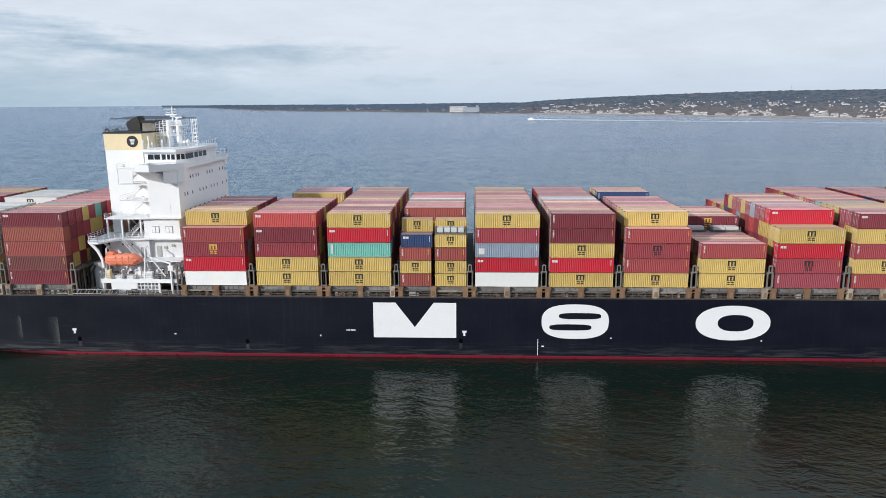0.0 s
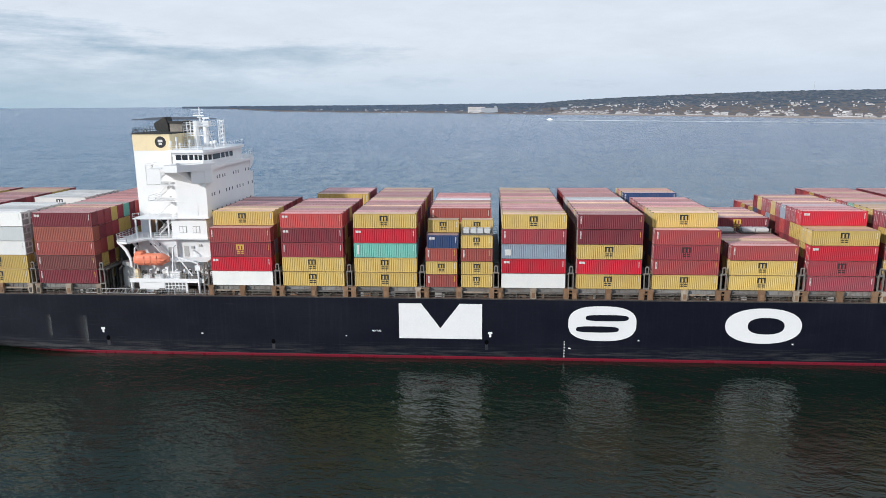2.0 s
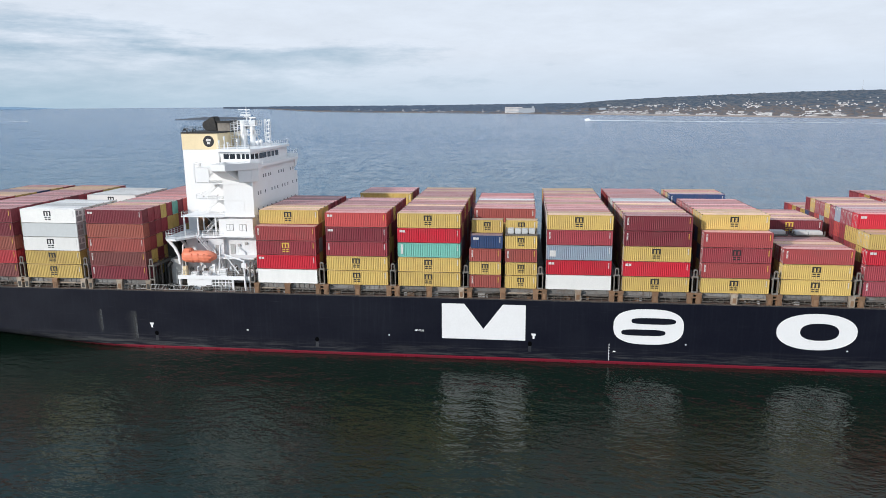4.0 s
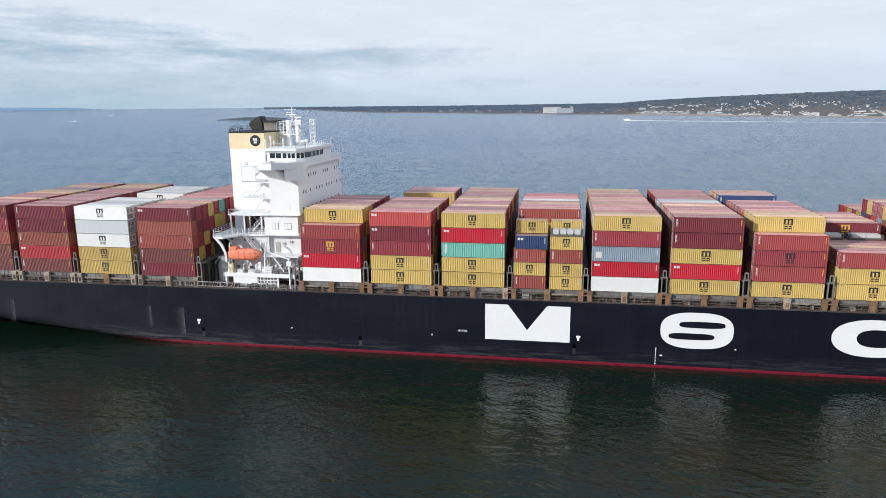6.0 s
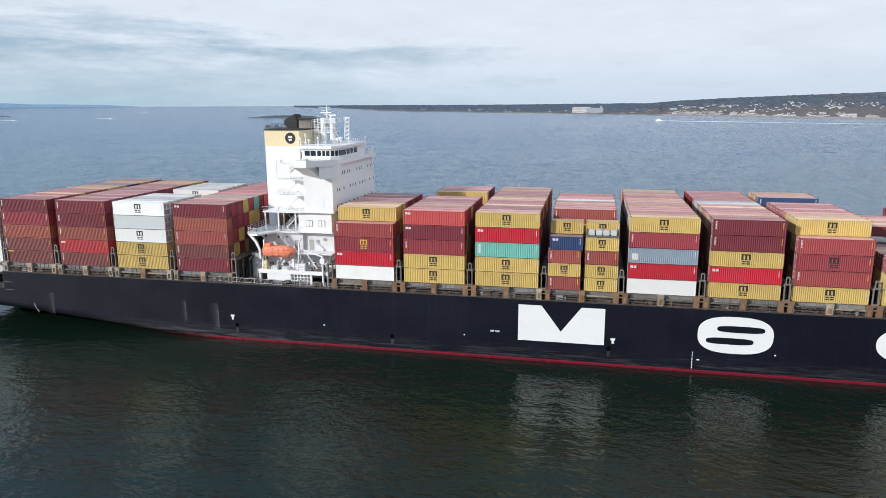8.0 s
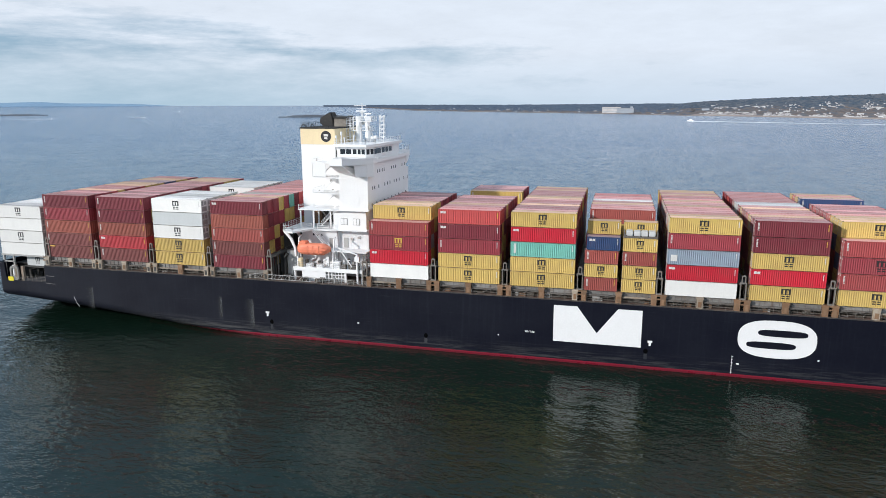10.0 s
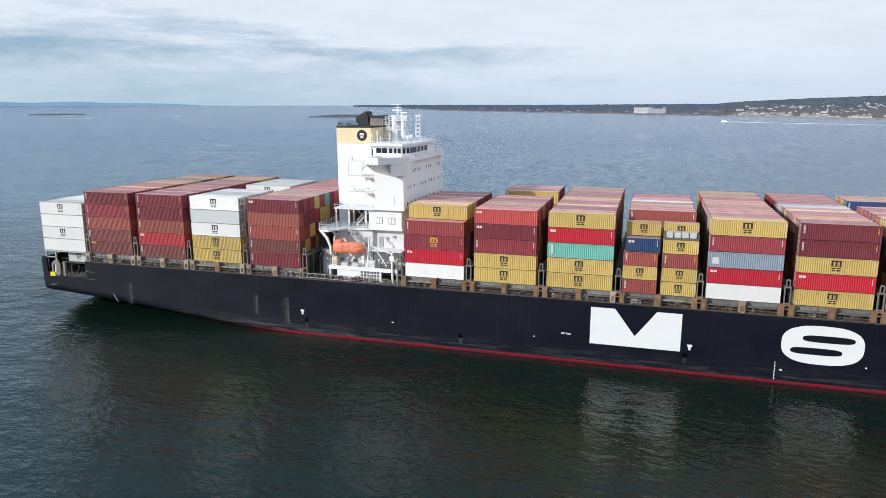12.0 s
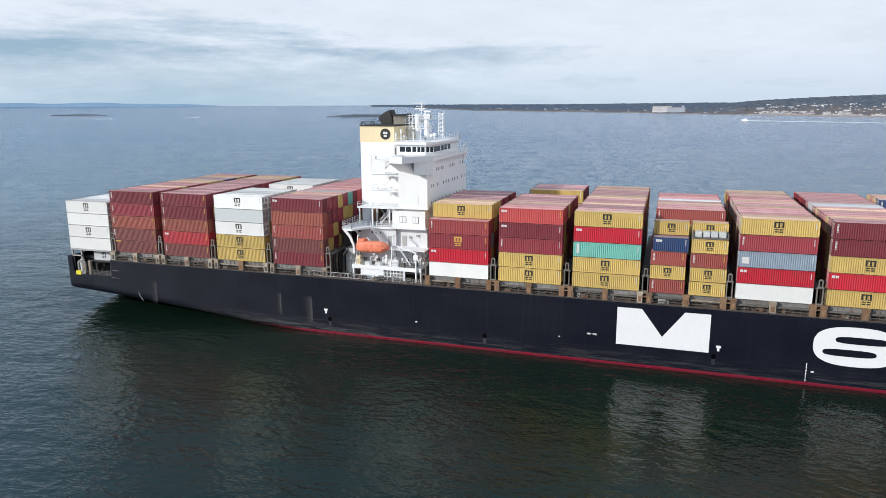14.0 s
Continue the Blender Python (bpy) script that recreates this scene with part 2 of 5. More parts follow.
def sea_material():
    m = bpy.data.materials.new("sea_water")
    m.use_nodes = True
    m.node_tree.nodes.clear()
    k = Nodes(m.node_tree)
    p = k.add("ShaderNodeNewGeometry").outputs["Position"]
    turned = k.t.nodes.new("ShaderNodeMapping")
    turned.vector_type = "TEXTURE"
    k.put(turned, "Vector", p)
    k.put(turned, "Rotation", (0, 0, radians(5)))
    q = turned.outputs[0]
    # short waves and ripples in two crossing sets, their crests roughly along the ship
    cross = k.t.nodes.new("ShaderNodeMapping")
    cross.vector_type = "TEXTURE"
    k.put(cross, "Vector", p)
    k.put(cross, "Rotation", (0, 0, radians(-31)))
    q2 = cross.outputs[0]
    swell = k.noise(k.scale(q, (0.04, 0.075, 1)), 1.0, 2.0, 0.5)
    mid = k.noise(k.scale(q2, (0.16, 0.30, 1)), 1.0, 2.0, 0.5)
    wave = k.noise(k.scale(q, (0.50, 1.0, 1)), 1.0, 2.0, 0.5)
    wave2 = k.noise(k.scale(q2, (0.62, 1.25, 1)), 1.0, 2.0, 0.5)
    ripple = k.noise(k.scale(q, (2.0, 3.3, 1)), 1.0, 2.0, 0.5)
    patch = k.noise(k.scale(q, (0.006, 0.016, 1)), 1.0, 4.0, 0.6)
    gust = k.noise(k.scale(q, (0.03, 0.055, 1)), 1.0, 3.0, 0.6)
    calm = k.math("MULTIPLY", k.ramp(patch, 0.35, 0.65, 0.8, 1.2), k.ramp(gust, 0.3, 0.7, 0.65, 1.35))
    short = k.math("ADD", k.math("ADD", k.math("MULTIPLY", wave, 0.19), k.math("MULTIPLY", wave2, 0.14)), k.math("MULTIPLY", ripple, 0.066))
    h = k.math("ADD", k.math("ADD", k.math("MULTIPLY", swell, 0.34), k.math("MULTIPLY", mid, 0.33)), short)
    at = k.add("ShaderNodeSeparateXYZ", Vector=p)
    # open water begins past the far side; the slanting stern line bounds sky reflection
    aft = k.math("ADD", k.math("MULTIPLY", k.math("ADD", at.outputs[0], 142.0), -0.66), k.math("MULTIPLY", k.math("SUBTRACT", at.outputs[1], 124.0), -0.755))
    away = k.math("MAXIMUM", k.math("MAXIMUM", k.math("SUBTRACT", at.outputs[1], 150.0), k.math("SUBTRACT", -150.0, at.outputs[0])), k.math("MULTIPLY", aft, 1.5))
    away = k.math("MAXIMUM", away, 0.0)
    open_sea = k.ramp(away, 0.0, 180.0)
    # slick water close along the hull
    beside = k.math("MAXIMUM", k.ramp(at.outputs[1], 106.0, 123.0, 1.0, 0.35), k.ramp(away, 0.0, 12.0))
    h = k.math("MULTIPLY", k.math("MULTIPLY", k.math("MULTIPLY", h, beside), k.ramp(away, 0.0, 40.0, 1.0, 1.7)), calm)
    bump = k.add("ShaderNodeBump", Strength=1.0, Distance=1.0, Height=h)
    # steep faces of the wind waves on open water: finer close by, long ruffled streaks farther out
    near_set = k.noise(k.scale(q, (0.42, 0.085, 1)), 1.0, 2.5, 0.55)
    far_set = k.noise(k.scale(q, (0.12, 0.050, 1)), 1.0, 4.0, 0.70)
    streak = k.noise(k.scale(q, (0.0022, 0.007, 1)), 1.0, 4.0, 0.6)
    tilt = k.math("ADD", k.ramp(near_set, 0.30, 0.70, -0.09, 0.13), k.ramp(far_set, 0.32, 0.68, -0.06, 0.11))
    tilt = k.math("MULTIPLY", k.math("MULTIPLY", tilt, k.ramp(streak, 0.35, 0.65, 0.8, 1.25)), k.ramp(away, 10.0, 220.0))
    lean = k.add("ShaderNodeCombineXYZ", X=0.0, Y=k.math("MULTIPLY", tilt, -1.0), Z=0.0)
    total = k.add("ShaderNodeVectorMath")
    total.operation = "ADD"
    k.put(total, "0", bump.outputs[0]), k.put(total, "1", lean.outputs[0])
    unit = k.add("ShaderNodeVectorMath")
    unit.operation = "NORMALIZE"
    k.put(unit, "0", total.outputs[0])
    # green-black in the lee; sky reflection painted in: grey-blue astern, blue far out
    murk_and_sky = k.mix(k.ramp(patch, 0.3, 0.7), (0.0046, 0.0126, 0.0080, 1), (0.0062, 0.0154, 0.0104, 1))
    murk_and_sky = k.mix(open_sea, murk_and_sky, (0.098, 0.153, 0.203, 1))
    murk_and_sky = k.mix(k.ramp(away, 120.0, 700.0), murk_and_sky, (0.032, 0.097, 0.196, 1))
    b = k.add("ShaderNodeBsdfPrincipled", Base_Color=murk_and_sky, Roughness=k.ramp(open_sea, 0.0, 1.0, 0.06, 0.13), IOR=1.333, Normal=unit.outputs[0])
    k.t.links.new(b.outputs[0], k.add("ShaderNodeOutputMaterial").inputs[0])
    return m


M_SEA = sea_material()
M_WAKE = material("wake_foam", (0.86, 0.88, 0.9), 0.8, dirty=0.2, size=0.05)
M_SAND = material("beach_sand", (0.34, 0.275, 0.24), 0.9, dirty=0.3, size=0.02)
# woods and coast: distance haze is mixed into the base colours as blue
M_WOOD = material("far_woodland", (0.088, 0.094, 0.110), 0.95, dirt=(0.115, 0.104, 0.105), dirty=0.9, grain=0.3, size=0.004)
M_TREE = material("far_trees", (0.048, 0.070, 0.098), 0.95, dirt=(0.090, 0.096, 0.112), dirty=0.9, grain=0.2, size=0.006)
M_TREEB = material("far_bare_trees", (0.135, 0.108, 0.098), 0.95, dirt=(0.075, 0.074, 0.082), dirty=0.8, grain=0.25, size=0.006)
M_WOODW = material("far_hazed_woods", (0.058, 0.082, 0.122), 0.95, dirt=(0.088, 0.098, 0.12), dirty=0.7, grain=0.25, size=0.006)
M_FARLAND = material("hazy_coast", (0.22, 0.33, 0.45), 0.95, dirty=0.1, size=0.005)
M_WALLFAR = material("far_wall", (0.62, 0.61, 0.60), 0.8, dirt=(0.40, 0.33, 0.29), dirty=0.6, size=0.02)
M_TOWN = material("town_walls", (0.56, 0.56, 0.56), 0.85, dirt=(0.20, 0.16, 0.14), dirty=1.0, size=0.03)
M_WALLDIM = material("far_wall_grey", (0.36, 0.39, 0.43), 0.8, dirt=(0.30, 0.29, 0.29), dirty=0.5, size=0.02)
M_BAND = material("far_window_band", (0.34, 0.38, 0.44), 0.5, dirty=0.3, size=0.02)
M_ROOFFAR = material("far_roof", (0.20, 0.18, 0.18), 0.8, dirty=0.4, size=0.02)

# ---- mesh helpers ----


def box(bm, x0, x1, y0, y1, z0, z1, mat=0):
    v = [bm.verts.new((x, y, z)) for z in (z0, z1) for y in (y0, y1) for x in (x0, x1)]
    for f in ((0, 2, 3, 1), (4, 5, 7, 6), (0, 1, 5, 4), (2, 6, 7, 3), (0, 4, 6, 2), (1, 3, 7, 5)):
        bm.faces.new([v[i] for i in f]).material_index = mat
    return v


def rod(bm, a, b, r, seg=6, r2=None, mat=0):
    a, b = Vector(a), Vector(b)
    d = (b - a).normalized()
    u = d.orthogonal().normalized()
    w = d.cross(u)
    rings = []
    for p, rad in ((a, r), (b, r if r2 is None else r2)):
        rings.append([bm.verts.new(p + (u * math.cos(i * math.tau / seg) + w * math.sin(i * math.tau / seg)) * rad) for i in range(seg)])
    for i in range(seg):
        bm.faces.new((rings[0][i], rings[0][(i + 1) % seg], rings[1][(i + 1) % seg], rings[1][i])).material_index = mat
    bm.faces.new(rings[0][::-1]).material_index = mat
    bm.faces.new(rings[1]).material_index = mat


def prism(bm, outline, axis, a, b, mat=0):
    """A flat outline of (u, v) pairs pushed from a to b along an axis ('x': u=y, v=z; 'y': u=x, v=z; 'z': u=x, v=y)."""
    put = {"x": lambda u, v, d: (d, u, v), "y": lambda u, v, d: (u, d, v), "z": lambda u, v, d: (u, v, d)}[axis]
    lo = [bm.verts.new(put(u, v, a)) for u, v in outline]
    hi = [bm.verts.new(put(u, v, b)) for u, v in outline]
    n = len(outline)
    fs = [bm.faces.new(lo), bm.faces.new(hi[::-1])]
    fs += [bm.faces.new((lo[i], hi[i], hi[(i + 1) % n], lo[(i + 1) % n])) for i in range(n)]
    for f in fs:
        f.material_index = mat
    bmesh.ops.recalc_face_normals(bm, faces=fs)


def finish(name, bm, mats):
    me = bpy.data.meshes.new(name)
    bm.to_mesh(me)
    bm.free()
    for m in mats if isinstance(mats, (list, tuple)) else [mats]:
        me.materials.append(m)
    return me


def part(name, bm, mats, parent=None, label=""):
    me = bm if isinstance(bm, bpy.types.Mesh) else finish(name, bm, mats)
    ob = new(name, me)
    if parent and parent.parent and parent.parent.parent:
        parent = parent.parent
    ob.parent = parent
    if label:
        tagged(ob, label)
    return ob


def rail_run(bm, pts, height=1.05, r=0.03, step=1.6, bars=3):
    """A guard rail along a line of points: posts and bars."""
    for a, b in zip(pts, pts[1:]):
        a, b = Vector(a), Vector(b)
        n = max(1, round((b - a).length / step))
        for i in range(n + 1):
            p = a.lerp(b, i / n)
            rod(bm, p, p + Vector((0, 0, height)), r, 4)
        for j in range(1, bars + 1):
            up = Vector((0, 0, height * j / bars))
            rod(bm, a + up, b + up, r * 0.8, 4)


# ---- the sea and the far shore ----
SEA = -0.55


def sea_height(r):
    return SEA + (39.0 * ((r - 1800.0) / 3050.0) ** 2 if r > 1800 else 0.0)


def range_at(slope):
    """How far from the eye the sea lies along a line of that slope."""
    lo, hi = 300.0, 4850.0
    for _ in range(40):
        mid = (lo + hi) / 2
        if (sea_height(mid) - 48.5) / mid < slope:
            lo = mid
        else:
            hi = mid
    return lo


def build_sea():
    bm = bmesh.new()
    radii = [0, 40, 90, 160, 260, 400, 600, 900, 1300] + [1800 + 3080 * (i / 24) for i in range(25)]
    seg = 144
    rings = []
    for r in radii[1:]:
        rings.append([bm.verts.new((r * math.sin(i * math.tau / seg), -4 + r * math.cos(i * math.tau / seg), sea_height(r))) for i in range(seg)])
    mid = bm.verts.new((0, -4, SEA))
    for i in range(seg):
        bm.faces.new((mid, rings[0][(i + 1) % seg], rings[0][i]))
    for a, b in zip(rings, rings[1:]):
        for i in range(seg):
            bm.faces.new((a[i], a[(i + 1) % seg], b[(i + 1) % seg], b[i]))
    bmesh.ops.recalc_face_normals(bm, faces=bm.faces)
    if bm.faces[0].normal.z < 0:
        bmesh.ops.reverse_faces(bm, faces=bm.faces)
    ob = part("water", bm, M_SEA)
    for f in ob.data.polygons:
        f.use_smooth = True
    tagged(ob, "dark green rippled sea water, blue-grey towards the horizon", "water", kind="structure")


build_sea()

# azimuth, slope to the shore line, slope to the ridge
COAST = [(-24.0, -0.0036, -0.0036), (-20.5, -0.0048, -0.0032), (-16.5, -0.0088, -0.0024), (-10.8, -0.0108, -0.0016), (-1.6, -0.0132, -0.0004), (4.3, -0.0153, 0.0002), (5.7, -0.0157, 0.0025),
         (9.7, -0.0168, 0.0064), (14.0, -0.0180, 0.0092), (20.0, -0.0195, 0.0124), (23.8, -0.0204, 0.0133), (29.7, -0.0221, 0.0135), (40.0, -0.0235, 0.0120), (52.0, -0.0240, 0.006)]


def coast(az):
    for (a, s, g), (b, s2, g2) in zip(COAST, COAST[1:]):
        if a <= az <= b:
            f = (az - a) / (b - a)
            return s + (s2 - s) * f, g + (g2 - g) * f
    return COAST[-1][1:] if az > 0 else COAST[0][1:]


def land_point(az, f):
    """A place on the far shore: f is 0 at the water and 1 on the ridge."""
    s, g = coast(az)
    r0 = min(range_at(s), 4700.0)
    r1 = 4860.0
    r = r0 + (r1 - r0) * f
    z0, z1 = sea_height(r0), 48.5 + r1 * g
    z = z0 + (z1 - z0) * (0.10 * f + 0.90 * f ** 1.5) + (0.5 if az > 5 else -1.5)
    z += 5.0 * noise.noise(Vector((az * 0.9, f * 4, 2.0))) * math.sin(math.pi * min(1.0, f * 1.02))
    if az <= 5:
        z = sea_height(r) + 0.8 + (z1 - sea_height(r1)) * f ** 0.7 + 1.2 * noise.noise(Vector((az * 0.9, f * 4, 2.0))) * f
    a = radians(az)
    return Vector((r * math.sin(a), -4 + r * math.cos(a), max(z, sea_height(r) + 0.8 + 3.0 * f)))


def build_land():
    bm = bmesh.new()
    n, depth = 300, 16
    grid = [[bm.verts.new(land_point(-24 + 76 * i / n, j / depth)) for j in range(depth + 1)] for i in range(n + 1)]
    for i in range(n):
        for j in range(depth):
            bm.faces.new((grid[i][j], grid[i + 1][j], grid[i + 1][j + 1], grid[i][j + 1]))
    bmesh.ops.recalc_face_normals(bm, faces=bm.faces)
    for i, f in enumerate(bm.faces):
        # western faces take the woods colour with more haze in it
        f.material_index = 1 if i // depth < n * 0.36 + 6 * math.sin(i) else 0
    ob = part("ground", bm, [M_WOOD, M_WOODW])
    for f in ob.data.polygons:
        f.use_smooth = True
    tagged(ob, "low wooded hills of a distant coast", "hills", kind="structure")
    bm = bmesh.new()
    rows = []
    for i in range(n + 1):
        az = -20 + 72 * i / n
        s, _ = coast(az)
        r0 = min(range_at(s), 4700.0)
        a = radians(az)
        wide = (26 if az > 5 else 60) + 14 * noise.noise(Vector((az * 0.5, 0, 7)))
        rows.append([bm.verts.new(((r0 + d) * math.sin(a), -4 + (r0 + d) * math.cos(a), sea_height(r0) + h)) for d, h in ((-wide, 0.2), (0, 2.0 if az > 5 else 0.8), (20, 4.2 if az > 5 else 1.4))])
    for a, b in zip(rows, rows[1:]):
        for j in range(2):
            bm.faces.new((a[j], b[j], b[j + 1], a[j + 1]))
    tagged(part("beach", bm, M_SAND), "narrow strip of pale beach sand along the shore", "beach", kind="structure")
    # woods
    rng = random.Random(5)
    verts, faces, mats = [], [], []
    for _ in range(9500):
        az = rng.uniform(-20.5, 46)
        f = rng.random() ** 0.8
        p = land_point(az, f)
        w, h = rng.uniform(8, 20), rng.uniform(1.0, 3.4) * (1.0 if az > 5 else 0.8)
        # western crowns get the haze-tinted colour, low ones the bare brown
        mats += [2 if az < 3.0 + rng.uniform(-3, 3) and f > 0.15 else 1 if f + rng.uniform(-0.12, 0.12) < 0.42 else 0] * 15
        base = len(verts)
        ring = 5
        for lvl, (rr, hh) in enumerate(((0.9, 0.0), (1.0, 0.5), (0.55, 0.9))):
            for q in range(ring):
                t = q * math.tau / ring + rng.uniform(-0.3, 0.3)
                verts.append((p.x + w * rr * math.cos(t) * rng.uniform(0.7, 1.2), p.y + w * rr * math.sin(t), p.z - 3 + (h + 3) * hh * rng.uniform(0.85, 1.15)))
        verts.append((p.x, p.y, p.z + h))
        for lvl in range(2):
            for q in range(ring):
                a, b = base + lvl * ring + q, base + lvl * ring + (q + 1) % ring
                faces.append((a, b, b + ring, a + ring))
        for q in range(ring):
            faces.append((base + 2 * ring + q, base + 2 * ring + (q + 1) % ring, base + 3 * ring))
    me = bpy.data.meshes.new("woods")
    me.from_pydata(verts, [], faces)
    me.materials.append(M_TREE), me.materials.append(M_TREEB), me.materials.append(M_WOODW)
    me.polygons.foreach_set("material_index", mats)
    tagged(new("woods", me), "bare brown and haze-blued woodland on far hills", "trees", kind="stuff")


build_land()


def house_mesh(town, p, az, w, d, h, roof):
    """A small gabled house, its long side towards the water, added to the lists of the town."""
    verts, faces, mats = town
    m = Matrix.Translation(p) @ Matrix.Rotation(radians(-az), 4, "Z")
    base = len(verts)
    for z in (-4.0, h):
        for x, y in ((-w / 2, -d / 2), (w / 2, -d / 2), (w / 2, d / 2), (-w / 2, d / 2)):
            verts.append(m @ Vector((x, y, z)))
    verts.extend((m @ Vector((-w / 2 - 0.3, 0, h + roof)), m @ Vector((w / 2 + 0.3, 0, h + roof))))
    for f, k in (((0, 1, 5, 4), 0), ((1, 2, 6, 5), 0), ((2, 3, 7, 6), 0), ((3, 0, 4, 7), 0), ((4, 7, 8), 0), ((5, 9, 6), 0), ((4, 5, 9, 8), 1), ((6, 7, 8, 9), 1)):
        faces.append([base + i for i in f])
        mats.append(k)


def build_houses():
    rng = random.Random(11)
    town = ([], [], [])
    for _ in range(2500):
        pick = rng.random()
        if pick < 0.55:                       # the town behind the beach
            az, f = rng.uniform(6, 42), 0.03 + abs(rng.gauss(0.0, 0.10))
            if noise.noise(Vector((az * 0.9, f * 3, 8.0))) < -0.12 or 13 < az < 17 and f > 0.08 and rng.random() < 0.6:
                continue
        elif pick < 0.85:                     # terraces half-way up the slope
            az, f = rng.uniform(6.5, 42), rng.gauss(0.44, 0.10)
            if noise.noise(Vector((az * 0.8, f * 5, 3.0))) < 0.04:
                continue
        else:
            az, f = rng.uniform(7, 42), rng.uniform(0.2, 0.75)
            if noise.noise(Vector((az * 0.8, f * 7, 5.0))) < 0.28:
                continue
        p = land_point(az, max(0.02, min(f, 0.9)))
        p.z += 1.8
        w = rng.uniform(3, 8) if rng.random() < 0.93 else rng.uniform(12, 24)
        house_mesh(town, p, az, w, rng.uniform(5, 9), rng.uniform(0.6, 2.8) + (2 if w > 12 else 0), rng.uniform(0.6, 1.8))
    for _ in range(36):
        az = rng.uniform(-16, 6)
        p = land_point(az, rng.uniform(0.02, 0.35))
        p.z += 1
        house_mesh(town, p, az, rng.uniform(5, 14), 9, rng.uniform(0.8, 2.6), 1.2)
    me = bpy.data.meshes.new("shore_town")
    me.from_pydata(town[0], [], town[1])
    me.materials.append(M_TOWN), me.materials.append(M_ROOFFAR)
    me.polygons.foreach_set("material_index", town[2])
    tagged(new("shore_town", me), "white and grey houses scattered along the far shore", "houses", kind="stuff")
    # the large flat-roofed building on the beach
    for nm, az, w, h, f in (("shore_hall", -1.0, 78, 25, 0.04), ("shore_block", 0.05, 72, 20, 0.06), ("shore_hotel", 6.0, 34, 9, 0.40)):
        p = land_point(az, f)
        bm = bmesh.new()
        box(bm, -w / 2, w / 2, -15, 15, -4, h)
        if nm == "shore_block":
            box(bm, w / 2 - 14, w / 2 - 4, -12, 12, h, h + 8)
        ob = part(nm, bm, M_WALLFAR if nm == "shore_hall" else M_WALLDIM)
        ob.matrix_world = Matrix.Translation(p) @ Matrix.Rotation(radians(-az), 4, "Z")
        bm = bmesh.new()
        for i in range(3):
            box(bm, -w / 2 + 3, w / 2 - 3, -15.2, -15, h * (0.2 + 0.27 * i), h * (0.27 + 0.27 * i))
        part("window_band", bm, M_BAND, ob)
        bm = bmesh.new()
        box(bm, -w / 2 - 0.5, w / 2 + 0.5, -15.5, 15.5, h, h + 1.0)
        part("roof", bm, M_ROOFFAR, ob)
        tagged(ob, "long pale flat-roofed building on the far shore", "building")
    p = land_point(23.9, 0.98)
    bm = bmesh.new()
    rod(bm, p, p + Vector((0, 0, 62)), 0.8, 5, 0.3)
    tagged(part("radio_mast", bm, M_GREY), "thin radio mast on the wooded ridge", "mast")


build_houses()


